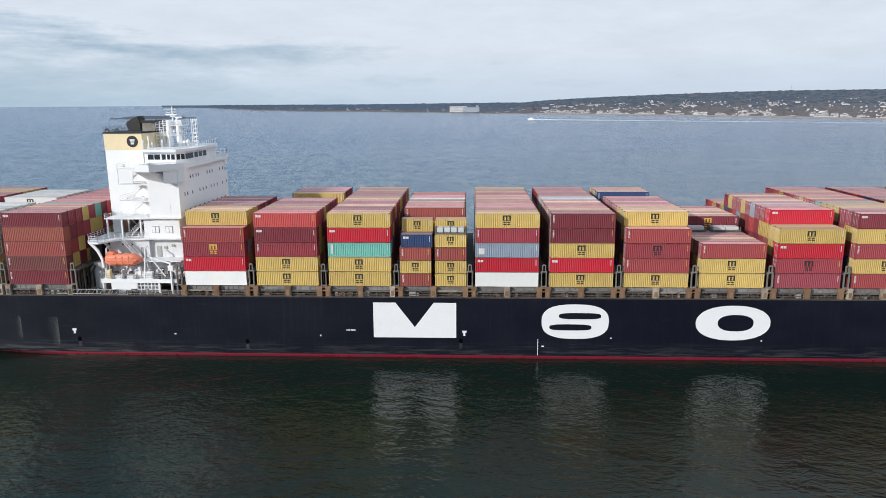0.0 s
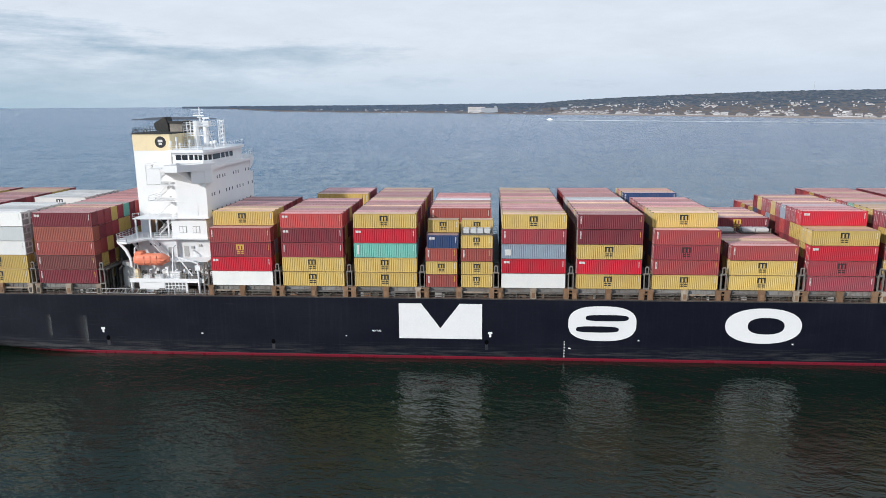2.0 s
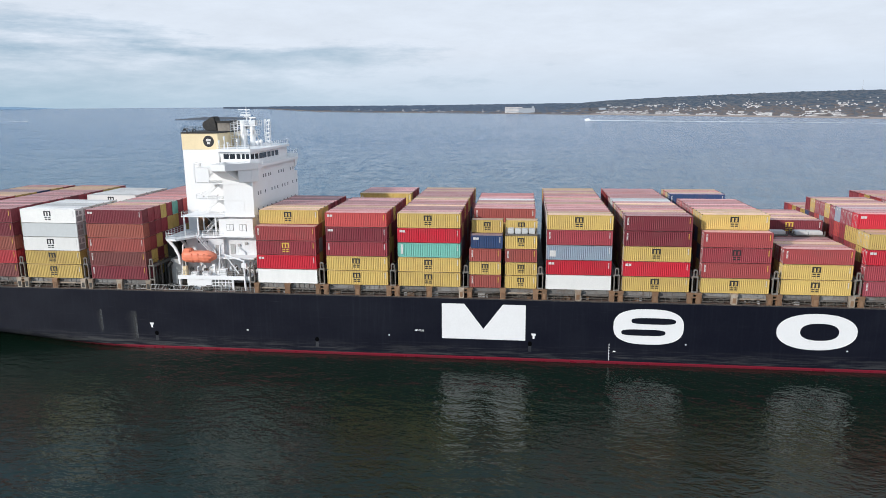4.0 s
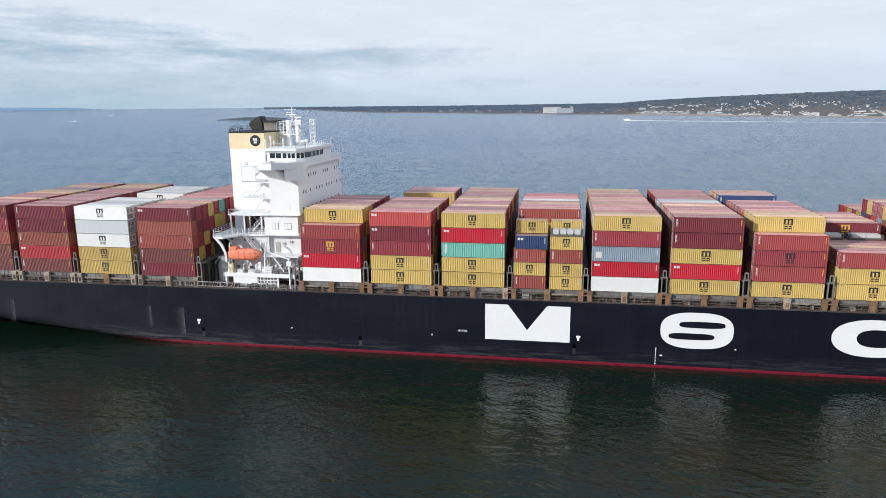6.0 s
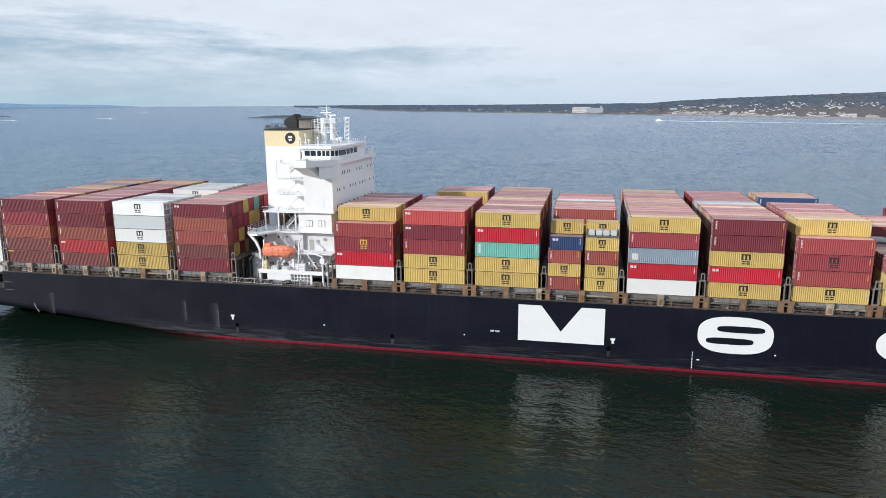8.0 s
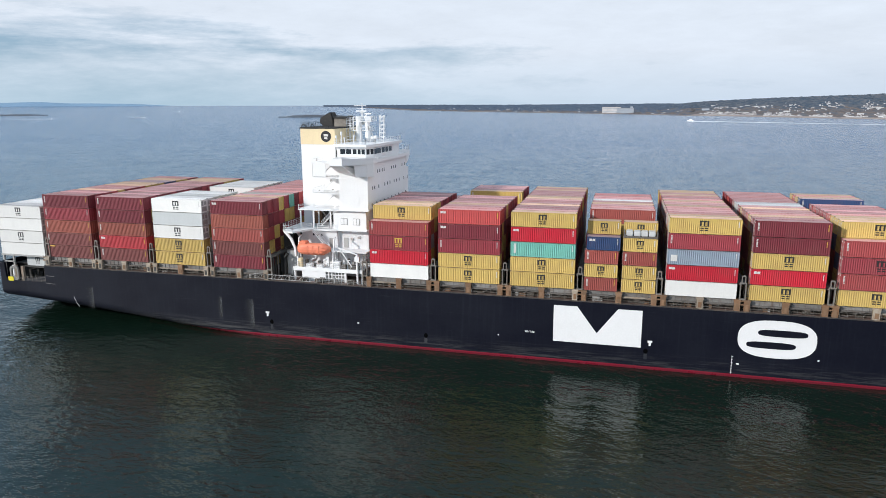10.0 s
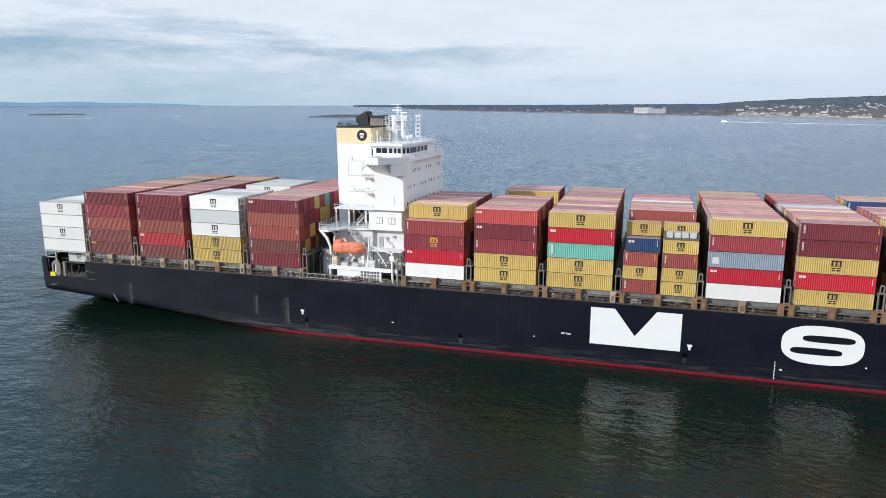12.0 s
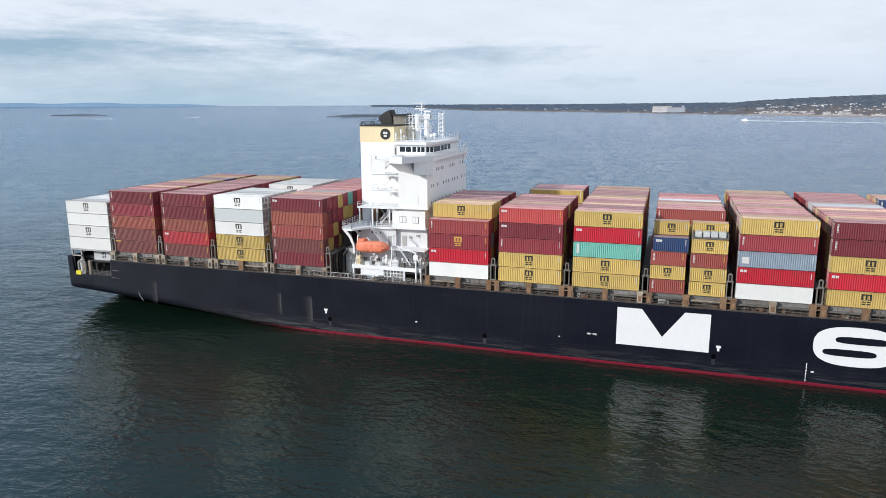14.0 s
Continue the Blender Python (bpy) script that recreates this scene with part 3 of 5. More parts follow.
def build_far_things():
    # coast at the western horizon, haze put into its pale blue colour
    bm = bmesh.new()
    prev = None
    for i in range(81):
        az = -62 + 43.0 * i / 80
        a, r = radians(az), 4880.0
        top = 48.5 + r * (-0.0021 + 0.0056 * math.sin(max(0.0, min(1.0, (az + 62) / 26.5)) * math.pi) ** 0.5 * (0.82 + 0.3 * noise.noise(Vector((az * 0.35, 0, 0)))))
        pts = [bm.verts.new((rr * math.sin(a), -4 + rr * math.cos(a), z)) for rr, z in ((r - 120, 22), (r, top), (r + 60, top), (r + 60, 10))]
        if prev:
            for j in range(3):
                bm.faces.new((prev[j], pts[j], pts[j + 1], prev[j + 1]))
        prev = pts
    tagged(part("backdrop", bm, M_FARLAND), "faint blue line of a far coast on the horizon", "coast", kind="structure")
    # two low islands
    for az0, az1, s, h in ((-27.6, -21.6, -0.0180, 8.0), (-47.3, -43.7, -0.0132, 3.0)):
        r = range_at(s)
        bm = bmesh.new()
        n = 40
        rows = []
        for i in range(n + 1):
            az = az0 + (az1 - az0) * i / n
            a = radians(az)
            hh = h * max(0.0, math.sin(math.pi * min(1, max(0, (i / n - 0.12) / 0.76)))) ** 0.4 * (0.85 + 0.3 * noise.noise(Vector((az * 3, 1, 1))))
            rows.append([bm.verts.new(((r + d) * math.sin(a), -4 + (r + d) * math.cos(a), sea_height(r) + z)) for d, z in ((-10, -0.5), (0, 1.6), (14, 2.0 + 0.5 * hh), (34, 2.2 + hh), (70, 2.0 + 0.6 * hh), (90, -1))])
        for a, b in zip(rows, rows[1:]):
            for j in range(5):
                bm.faces.new((a[j], b[j], b[j + 1], a[j + 1]))
        bmesh.ops.recalc_face_normals(bm, faces=bm.faces)
        tagged(part("island", bm, M_WOOD), "low dark island with scrub far out on the water", "island", kind="structure")
    # motor boats with their wakes
    for az, s, far_az, far_s in ((4.9, -0.0232, 31.0, -0.0262), (-43.5, -0.0178, -47.0, -0.0170), (-37.4, -0.0167, -38.4, -0.0166), (-34.9, -0.0096, -35.6, -0.0095)):
        r, r2 = range_at(s), range_at(far_s)
        a, a2 = radians(az), radians(far_az)
        p = Vector((r * math.sin(a), -4 + r * math.cos(a), sea_height(r)))
        q = Vector((r2 * math.sin(a2), -4 + r2 * math.cos(a2), sea_height(r2)))
        big = 1.0 if az > 0 else 0.42
        bm = bmesh.new()
        prism(bm, [(-9 * big, 0), (7 * big, 0), (10 * big, 3.0 * big), (-9 * big, 2.4 * big)], "y", -2 * big, 2 * big)
        boat = part("motor_boat", bm, M_HOUSE)
        boat.location = p
        boat.rotation_euler = (0, 0, math.atan2((p - q).y, (p - q).x))
        bm = bmesh.new()
        box(bm, -4 * big, 3 * big, -1.6 * big, 1.6 * big, 2.4 * big, 5.5 * big)
        part("cabin", bm, M_HOUSE, boat)
        tagged(boat, "white motor boat under way on the bay", "boat")
        bm = bmesh.new()
        d = (q - p).normalized()
        side = Vector((-d.y, d.x, 0))
        n, prev = 40, None
        for i in range(n + 1):
            t = i / n
            c = p.lerp(q, t)
            rr = math.hypot(c.x, c.y + 4)
            c.z = sea_height(rr) + 0.25
            w = (7.0 + 20.0 * (1 - t) ** 2) * (1.0 if az > 0 else 0.8) * (1 + 0.3 * noise.noise(Vector((t * 20, az, 0))))
            pair = (bm.verts.new(c - side * w), bm.verts.new(c + side * w))
            if prev:
                bm.faces.new((prev[0], pair[0], pair[1], prev[1]))
            prev = pair
        tagged(part("boat_wake", bm, M_WAKE), "long white foam wake behind a motor boat", "wake", kind="structure")


build_far_things()


def build_buoy():
    r, a = range_at(-0.0377), radians(-32.07)
    bm = bmesh.new()
    rod(bm, (0, 0, -0.4), (0, 0, 0.9), 1.2, 12)
    buoy = part("buoy", bm, M_SHADE)
    buoy.scale = (0.55, 0.55, 0.55)
    buoy.location = (r * math.sin(a), -4 + r * math.cos(a), sea_height(r))
    bm = bmesh.new()
    for i in range(4):
        t = i * math.tau / 4
        rod(bm, (0.9 * math.cos(t), 0.9 * math.sin(t), 0.9), (0.25 * math.cos(t), 0.25 * math.sin(t), 4.2), 0.1, 5)
    part("tower", bm, M_SHADE, buoy)
    bm = bmesh.new()
    rod(bm, (0, 0, 4.1), (0, 0, 5.0), 0.45, 8, 0.2)
    part("lantern", bm, M_SHADE, buoy)
    tagged(buoy, "dark navigation buoy floating on the open bay", "buoy")


build_buoy()

# ---- the ship ----
NEAR, FAR, MID = 124.4, 167.6, 146.0      # sides and centre line of the hull
DECK = 11.85
AFT, BOW = -146.8, 168.0
BASE, TIER, ROW = 13.91, 2.896, 2.49
BAY = {n: 3.0 + 14.3 * (i - 4) for i, n in enumerate("ABCDEFGHIJKL")}
BAY.update({"V": -90.0, "W": -104.3, "X": -118.6, "Y": -132.9, "Z": -146.2})

ship = new("container_ship")
tagged(ship, "large dark-hulled container ship with white deckhouse, loaded with containers", "ship")


def hull_inset(x, z):
    """How far the hull's skin lies inside the full breadth."""
    inset = 0.0
    if x < -55:
        s = (-55 - x) / 92.6
        turn = -2.6 + 10.2 * s ** 1.2 - 2.6 * s ** 3
        if z < turn:
            inset += (0.7 + 0.4 * s) * (turn - z) ** 1.75
    if x > 95:
        s = (x - 95) / 73.0
        inset += 21.5 * (s ** 2.2) + 6.0 * s * s * (1 - z / 14.0)
    return min(inset, 21.55)


def build_hull():
    zs = [-3.0, -2.0, -1.2, -0.6, -0.22, 0.03, 0.7, 1.4, 2.2, 3.0, 3.8, 4.6, 5.4, 6.2, 7.0, 7.8, 8.6, 9.4, 10.6, DECK]
    xs = [AFT + (95 - AFT) * i / 60 for i in range(61)] + [95 + 73 * (i / 20) for i in range(1, 21)]
    cut = -134.1
    xs = sorted(xs + [cut])

    def skin(sign, name, z_lo, z_hi, mat, proud=0.0):
        bm = bmesh.new()
        levels = [z for z in zs if z_lo - 1e-6 <= z <= z_hi + 1e-6]
        cols = []
        for x in xs:
            cols.append([bm.verts.new((x, MID - sign * (MID - NEAR - hull_inset(x, z) + proud), z)) for z in levels])
        for i, (a, b) in enumerate(zip(cols, cols[1:])):
            for j in range(len(levels) - 1):
                if sign > 0 and xs[i + 1] <= cut + 0.01 and levels[j] >= 7.79:
                    continue
                bm.faces.new((a[j], b[j], b[j + 1], a[j + 1]))
        bmesh.ops.recalc_face_normals(bm, faces=bm.faces)
        ob = part(name, bm, mat, ship)
        for f in ob.data.polygons:
            f.use_smooth = True
        return ob

    skin(1, "hull_side", -3.0, DECK, M_HULL), skin(-1, "hull_side", -3.0, DECK, M_HULL)
    # red band at the waterline
    for sign in (1, -1):
        for levels, mat, nm in (((-0.22, 0.03), M_RED, "boot_top"), ((-1.2, -0.6, -0.22), M_REDWET, "wet_boot_top")):
            bm = bmesh.new()
            rows = [[bm.verts.new((x, MID - sign * (MID - NEAR - hull_inset(x, z) + 0.02), z)) for z in levels] for x in xs if x > -112]
            for a, b in zip(rows, rows[1:]):
                for j in range(len(levels) - 1):
                    bm.faces.new((a[j], b[j], b[j + 1], a[j + 1]))
            bmesh.ops.recalc_face_normals(bm, faces=bm.faces)
            part(nm, bm, mat, ship, "red painted band at the waterline")
    # transom
    bm = bmesh.new()
    lev = [z for z in zs]
    L = [bm.verts.new((AFT, NEAR + hull_inset(AFT, z), z)) for z in lev if hull_inset(AFT, z) < 21.4 and z < 7.81]
    R = [bm.verts.new((AFT, FAR - hull_inset(AFT, z), z)) for z in lev if hull_inset(AFT, z) < 21.4 and z < 7.81]
    for i in range(len(L) - 1):
        bm.faces.new((L[i], L[i + 1], R[i + 1], R[i]))
    part("transom", bm, M_HULL, ship)
    # main deck and the sunken mooring deck aft
    bm = bmesh.new()
    outline = [(x, NEAR + hull_inset(x, DECK) + 0.02) for x in xs if x >= cut] + [(x, FAR - hull_inset(x, DECK) - 0.02) for x in reversed(xs) if x >= cut]
    prism(bm, outline, "z", DECK - 0.25, DECK - 0.02)
    part("deck", bm, M_DECK, ship)
    # sunken deck coloured dark to include the shade inside the stern
    bm = bmesh.new()
    box(bm, AFT + 0.1, cut, NEAR + 0.3, FAR - 0.3, 7.4, 7.75)
    box(bm, cut, cut + 0.2, NEAR + 0.1, FAR - 0.1, 7.4, DECK)
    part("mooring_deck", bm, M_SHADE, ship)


build_hull()


def build_marks():
    """Plain white shapes on the side: a notched block, a slotted oval and a ring."""
    y0, y1 = NEAR - 0.03, NEAR + 0.03
    bm = bmesh.new()
    a, b, lo, hi = -17.0, -0.7, 3.6, 10.75
    w = b - a
    prism(bm, [(a, lo), (b, lo), (b, hi), (b - 0.27 * w, hi), (a + 0.5 * w, lo + 0.30 * (hi - lo)), (a + 0.27 * w, hi), (a, hi)], "y", y0, y1)
    part("hull_emblem", bm, M_LETTER, ship, "white notched block painted on the hull")

    def oval(cx, cz, rx, rz, n, e):
        pts = []
        for i in range(n):
            t = i * math.tau / n
            c, q = math.cos(t), math.sin(t)
            pts.append((cx + rx * math.copysign(abs(c) ** e, c), cz + rz * math.copysign(abs(q) ** e, q)))
        return pts

    def ring(bm, outer, inner):
        n = len(outer)
        for y in (y0, y1):
            o = [bm.verts.new((u, y, v)) for u, v in outer]
            i2 = [bm.verts.new((u, y, v)) for u, v in inner]
            for i in range(n):
                bm.faces.new((o[i], o[(i + 1) % n], i2[(i + 1) % n], i2[i]))
    bm = bmesh.new()
    ring(bm, oval(52.7, 7.05, 7.1, 3.5, 64, 0.9), oval(53.2, 7.05, 3.4, 1.65, 64, 0.85))
    part("hull_emblem", bm, M_LETTER, ship, "white ring painted on the hull")
    # two slots cut into an oval: three bars and two end caps
    bm = bmesh.new()
    cx, cz, rx, rz, n = 22.45, 7.1, 6.5, 3.5, 48
    up, dn = oval(cx, cz, rx, rz, n, 0.75), None
    slots = (cz + 1.15, cz - 1.15)
    prism(bm, up, "y", y0, y1)
    part("hull_emblem", bm, M_LETTER, ship, "white slotted oval painted on the hull")
    for z, x0, x1 in ((slots[0], cx - 3.2, cx + 5.0), (slots[1], cx - 5.0, cx + 3.2)):
        bm = bmesh.new()
        prism(bm, oval((x0 + x1) / 2, z, (x1 - x0) / 2, 0.62, 24, 0.6), "y", y0 - 0.03, y1 - 0.03)
        part("emblem_slot", bm, M_HULL, ship)
    # small painted marks, draught marks, hull openings
    for x, z in ((-77.5, 4.45), (0.9, 4.6)):
        bm = bmesh.new()
        prism(bm, [(x - 0.42, z + 0.5), (x + 0.42, z + 0.5), (x + 0.42, z + 0.15), (x + 0.2, z), (x + 0.2, z - 0.55), (x - 0.2, z - 0.55), (x - 0.2, z), (x - 0.42, z + 0.15)], "y", y0, y1)
        part("hull_mark", bm, M_LETTER, ship, "small white arrow mark on the hull")
    # flat black ovals: the unlit inside of each opening painted on
    for x, z in ((-76.6, 2.75), (-42.4, 2.5), (0.2, 3.0)):
        bm = bmesh.new()
        prism(bm, oval(x, z, 0.42, 0.5, 14, 1.0), "y", y0, y1)
        part("hull_port", bm, M_VOID, ship, "dark discharge opening")
        bm = bmesh.new()
        box(bm, x - 0.3, x + 0.3, y0 + 0.012, y1, z - 1.6, z - 0.5)
        part("wet_stain", bm, M_SCUFF, ship)
    for x, z, w in ((-56.9, 4.0, 0.4), (-27.6, 3.9, 0.25), (29.5, 3.8, 0.3), (58.4, 3.5, 0.3), (16.3, 2.0, 0.5)):
        bm = bmesh.new()
        box(bm, x - w / 2, x + w / 2, y0, y1, z - 0.12, z + 0.12)
        part("hull_mark", bm, M_LETTER, ship)
    bm = bmesh.new()
    box(bm, 15.25, 15.33, y0, y1, 0.1, 3.5)
    for i in range(6):
        box(bm, 15.2, 15.45, y0, y1, 0.3 + 0.6 * i, 0.38 + 0.6 * i)
    part("draught_scale", bm, M_LETTER, ship)
    # words that can be read
    cu = bpy.data.curves.new("warning_text", "FONT")
    cu.body, cu.size, cu.extrude, cu.offset, cu.align_x = "NO TUG", 0.46, 0.012, 0.016, "CENTER"
    tx = new("warning_text", cu)
    tx.data.materials.append(M_LETTER)
    tx.parent = ship
    tx.matrix_world = pose(-21.5, NEAR - 0.02, 4.9, 90, 0, 0)
    # chalked patches of paint towards the stern, each ending at an upright weld
    for x, w, z0, z1 in ((-88.3, 1.7, 2.4, 7.5), (-80.7, 2.8, 0.9, 7.4), (-121.3, 2.4, 2.2, 7.5)):
        bm = bmesh.new()
        bm.faces.new([bm.verts.new((u, NEAR - 0.012, v)) for u, v in ((x - w, z0), (x, z0), (x, z1), (x - w, z1))])
        part("worn_patch", bm, M_WORN, ship)
    # a looped mooring line stain and small fittings on the quarter
    bm = bmesh.new()
    for (xa, za), (xb, zb) in (((-126.6, 4.7), (-126.2, 3.6)), ((-126.2, 3.6), (-125.4, 2.6))):
        rod(bm, (xa, NEAR - 0.02, za), (xb, NEAR - 0.02, zb), 0.04, 5)
    part("hull_scrape", bm, M_LETTER, ship)
    for z in (7.6, 9.4):
        bm = bmesh.new()
        rod(bm, (-133.9, NEAR - 0.03, z), (-131.6, NEAR - 0.03, z - 0.1), 0.05, 5)
        part("hull_scrape", bm, M_SCUFF, ship)


M_WORN = worn_material()
M_SCUFF = material("scuffed_hull", (0.018, 0.02, 0.026), 0.5, dirt=(0.06, 0.06, 0.066), dirty=0.6, grain=0.3, size=0.5, streak=0.5)
build_marks()

# ---- deck fittings ----


def build_deck_fittings():
    bays = sorted(BAY.items(), key=lambda kv: kv[1])
    post = None
    for nm, bx in bays:
        if nm == "Z":
            continue
        bm = bmesh.new()
        box(bm, bx - 0.2, bx + 12.4, NEAR + 2.1, FAR - 2.1, DECK, 13.3)
        for i in range(13):
            x = bx + 12.2 * i / 12
            box(bm, x - 0.06, x + 0.06, NEAR + 1.8, NEAR + 2.1, DECK, 13.3)
        part("hatch_coaming", bm, M_COAM, ship)
        bm = bmesh.new()
        box(bm, bx - 0.1, bx + 12.3, NEAR + 1.2, FAR - 1.2, 13.3, BASE)
        part("hatch_cover", bm, M_LASH, ship)
        rng = random.Random(nm)
        for i, (x0, w) in enumerate(((bx - 0.72, 0.95), (bx + 5.6, 1.05), (bx + 11.95, 0.95))):
            bm = bmesh.new()
            top = 0.10
            prism(bm, [(x0, DECK), (x0 + w, DECK), (x0 + w, BASE - 0.55), (x0 + w + top, BASE - 0.14), (x0 + w + top, BASE), (x0 - top, BASE), (x0 - top, BASE - 0.14), (x0, BASE - 0.55)], "y", NEAR + 0.15, NEAR + 0.85)
            box(bm, x0 + 0.18, x0 + w - 0.18, NEAR + 0.85, NEAR + 1.9, BASE - 0.35, BASE - 0.02)
            ped = part("pedestal", bm, M_RUST if bx > -60 and rng.random() < 0.75 or rng.random() < 0.1 else M_BEIGE, ship)
            # flat plate; the dark ones paint the shade of a hollow
            bm = bmesh.new()
            box(bm, x0 + 0.22, x0 + w - 0.22, NEAR + 0.10, NEAR + 0.16, DECK + 0.25, DECK + 1.25)
            part("access_opening", bm, M_SHADE if i != 1 and bx < -60 else M_RUST, ped)
        for x0, x1 in ((bx + 0.3, bx + 5.5), (bx + 6.8, bx + 11.9)):
            bm = bmesh.new()
            z = 12.75 + rng.uniform(-0.1, 0.2)
            box(bm, x0, x1, NEAR + 0.55, NEAR + 0.8, z, z + 0.28)
            part("side_beam", bm, M_BEIGE if rng.random() < 0.25 else M_LASH, ship)
            bm = bmesh.new()
            rod(bm, (x0 + rng.uniform(0.2, 1.5), NEAR + 0.4, DECK), (x1 - rng.uniform(0.2, 2.0), NEAR + 0.4, 13.3), 0.035, 5)
            part("lashing_rod", bm, M_LASH, ship)
        for x0, x1 in ((bx + 0.24, bx + 5.6), (bx + 6.66, bx + 11.94)):
            bm = bmesh.new()
            box(bm, x0, x1, NEAR + 0.98, NEAR + 1.12, 12.95, 13.82)
            for i in range(5):
                u = x0 + (x1 - x0) * (i + 0.5) / 5
                box(bm, u - 0.05, u + 0.05, NEAR + 0.90, NEAR + 0.98, 12.95, 13.82)
            box(bm, x0, x1, NEAR + 0.86, NEAR + 0.98, 13.74, 13.82)
            part("side_girder", bm, M_GIRDER, ship, "weathered grey hatch girder")
        if bx < 95 and nm not in "VA":
            for z in (12.95, BASE - 0.3):
                bm = bmesh.new()
                box(bm, bx - 1.42, bx - 0.72, NEAR + 0.2, NEAR + 0.5, z, z + 0.22)
                part("tie_bar", bm, M_RUST, ship)
        # pipes and small gear along the side passage
        for _ in range(5):
            x = bx + rng.uniform(0.6, 11)
            w, h = rng.uniform(0.3, 1.4), rng.uniform(0.3, 1.0)
            bm = bmesh.new()
            box(bm, x, x + w, NEAR + 0.9, NEAR + 1.5, DECK, DECK + h)
            part("deck_gear", bm, rng.choice([M_COAM, M_RUST, M_GREY]), ship)
        for z, y, r in ((12.25, 0.75, 0.09), (12.6, 1.0, 0.07), (13.05, 1.3, 0.06)):
            bm = bmesh.new()
            rod(bm, (bx - 1.0, NEAR + y, z), (bx + 13.3, NEAR + y, z), r, 6)
            part("deck_pipe", bm, M_COAM if z < 12.9 else M_LASHL, ship)
        bm = bmesh.new()
        for a in (bx + 0.4, bx + 6.8):
            rail_run(bm, [(a, NEAR + 0.15, DECK), (a + 5.0, NEAR + 0.15, DECK)], 1.0, 0.025, 1.25, 2)
        part("deck_rail", bm, M_LASHL, ship)
    bm = bmesh.new()
    box(bm, -134.0, 95.0, NEAR - 0.03, NEAR + 0.12, DECK - 0.16, DECK + 0.03)
    part("gunwale", bm, M_GUNWALE, ship, "worn bare edge along the deck")
    # lashing bridges in the gaps between the bays
    xs = sorted(bx for _, bx in bays)
    gaps = [bx + 12.19 + 1.055 for bx in xs if bx < 95] + [BAY["A"] - 1.2]
    for x in gaps:
        base = DECK if x > -134 else 11.0
        bm = bmesh.new()
        y0, y1 = NEAR + 0.45, NEAR + 0.8
        for dx in (-0.45, 0.45):
            box(bm, x + dx - 0.09, x + dx + 0.09, y0, y1, base, 17.0)
        for z in (14.0, 16.95):
            box(bm, x - 0.55, x + 0.55, y0 - 0.02, y1 + 0.02, z - 0.12, z + 0.12)
        for dx in (-0.28, 0.28):
            box(bm, x + dx - 0.08, x + dx + 0.08, y0 + 0.05, y1 - 0.05, 17.0, 18.2)
        prism(bm, [(x - 0.36, 18.1), (x + 0.36, 18.1), (x + 0.22, 18.36), (x - 0.22, 18.36)], "y", y0 + 0.04, y1 - 0.04)
        lb = part("lashing_frame", bm, M_LASHL, ship, "pale grey weathered steel lashing frame")
        bm = bmesh.new()
        box(bm, x - 0.75, x + 0.75, NEAR + 0.9, FAR - 0.9, 16.55, 16.75)
        for i in range(9):
            y = NEAR + 3.3 + 4.6 * i
            for dx in (-0.6, 0.6):
                box(bm, x + dx - 0.12, x + dx + 0.12, y, y + 0.3, base, 16.55)
        for dx in (-0.72, 0.72):
            rod(bm, (x + dx, NEAR + 1, 17.7), (x + dx, FAR - 1, 17.7), 0.035, 4)
        part("lashing_bridge", bm, M_LASH, ship)


build_deck_fittings()

# ---- containers ----
WID = 2.39
DESC = {"yellow": "golden yellow", "maroon": "maroon", "dark_maroon": "dark maroon", "brown": "red-brown", "orange": "faded orange-brown", "coral": "faded coral red",
        "red": "bright red", "faded_red": "sun-faded red", "dusty": "dusty brown", "teal": "turquoise", "navy": "navy blue", "grey_blue": "grey-blue", "white": "white refrigerated", "pale": "pale grey refrigerated", "plum": "plum red", "rose": "faded rust red"}
STYLE = {"L": "with a dark emblem", "Y": "with a yellow emblem", "O": "with a white emblem", "V": "with white markings", "N": "with plain sides", "P": "with a small yellow plate"}
BODY, SAMPLE = {}, {}


def wave_side(bm, x0, x1, z0, z1, y, depth, n, mat):
    """A trapezoid-corrugated wall in the plane y, pressed inwards by depth."""
    step = (x1 - x0) / n
    line = []
    for i in range(n):
        a = x0 + i * step
        line += [(a, 0.0), (a + step * 0.29, 0.0), (a + step * 0.5, 1.0), (a + step * 0.79, 1.0)]
    line.append((x1, 0.0))
    lo = [bm.verts.new((x, y + depth * d, z0)) for x, d in line]
    hi = [bm.verts.new((x, y + depth * d, z1)) for x, d in line]
    for i in range(len(line) - 1):
        bm.faces.new((lo[i], lo[i + 1], hi[i + 1], hi[i])).material_index = mat


def container_mesh(colour, L, H):
    key = (colour, L, H)
    if key in BODY:
        return BODY[key]
    bm = bmesh.new()
    reefer = colour in ("white", "pale")
    full, H = H, H - 0.075          # castings stand proud of the roof
    n = round(L / (0.36 if not reefer else 1.2))
    d = 0.062 if not reefer else 0.008
    p, r = 0.13, 0.12
    wave_side(bm, p, L - p, r, H - r, 0.015, d, n, 0)
    wave_side(bm, p, L - p, r, H - r, WID - 0.015, -d, n, 0)
    for x in (0, L - p):
        for y in (0, WID - p):
            box(bm, x, x + p, y, y + p, 0, H)
    for z in (0, H - r):
        for y in (0, WID - 0.1):
            box(bm, p, L - p, y, y + 0.1, z + (0.03 if z == 0 else 0), z + r - (0 if z == 0 else 0.02))
    # front end wall, sunken between the posts
    for j in range(7):
        y = p + (WID - 2 * p) * j / 7
        box(bm, L - 0.16 - (0.04 if j % 2 else 0), L - 0.09 - (0.04 if j % 2 else 0), y, y + (WID - 2 * p) / 7, r, H - r)
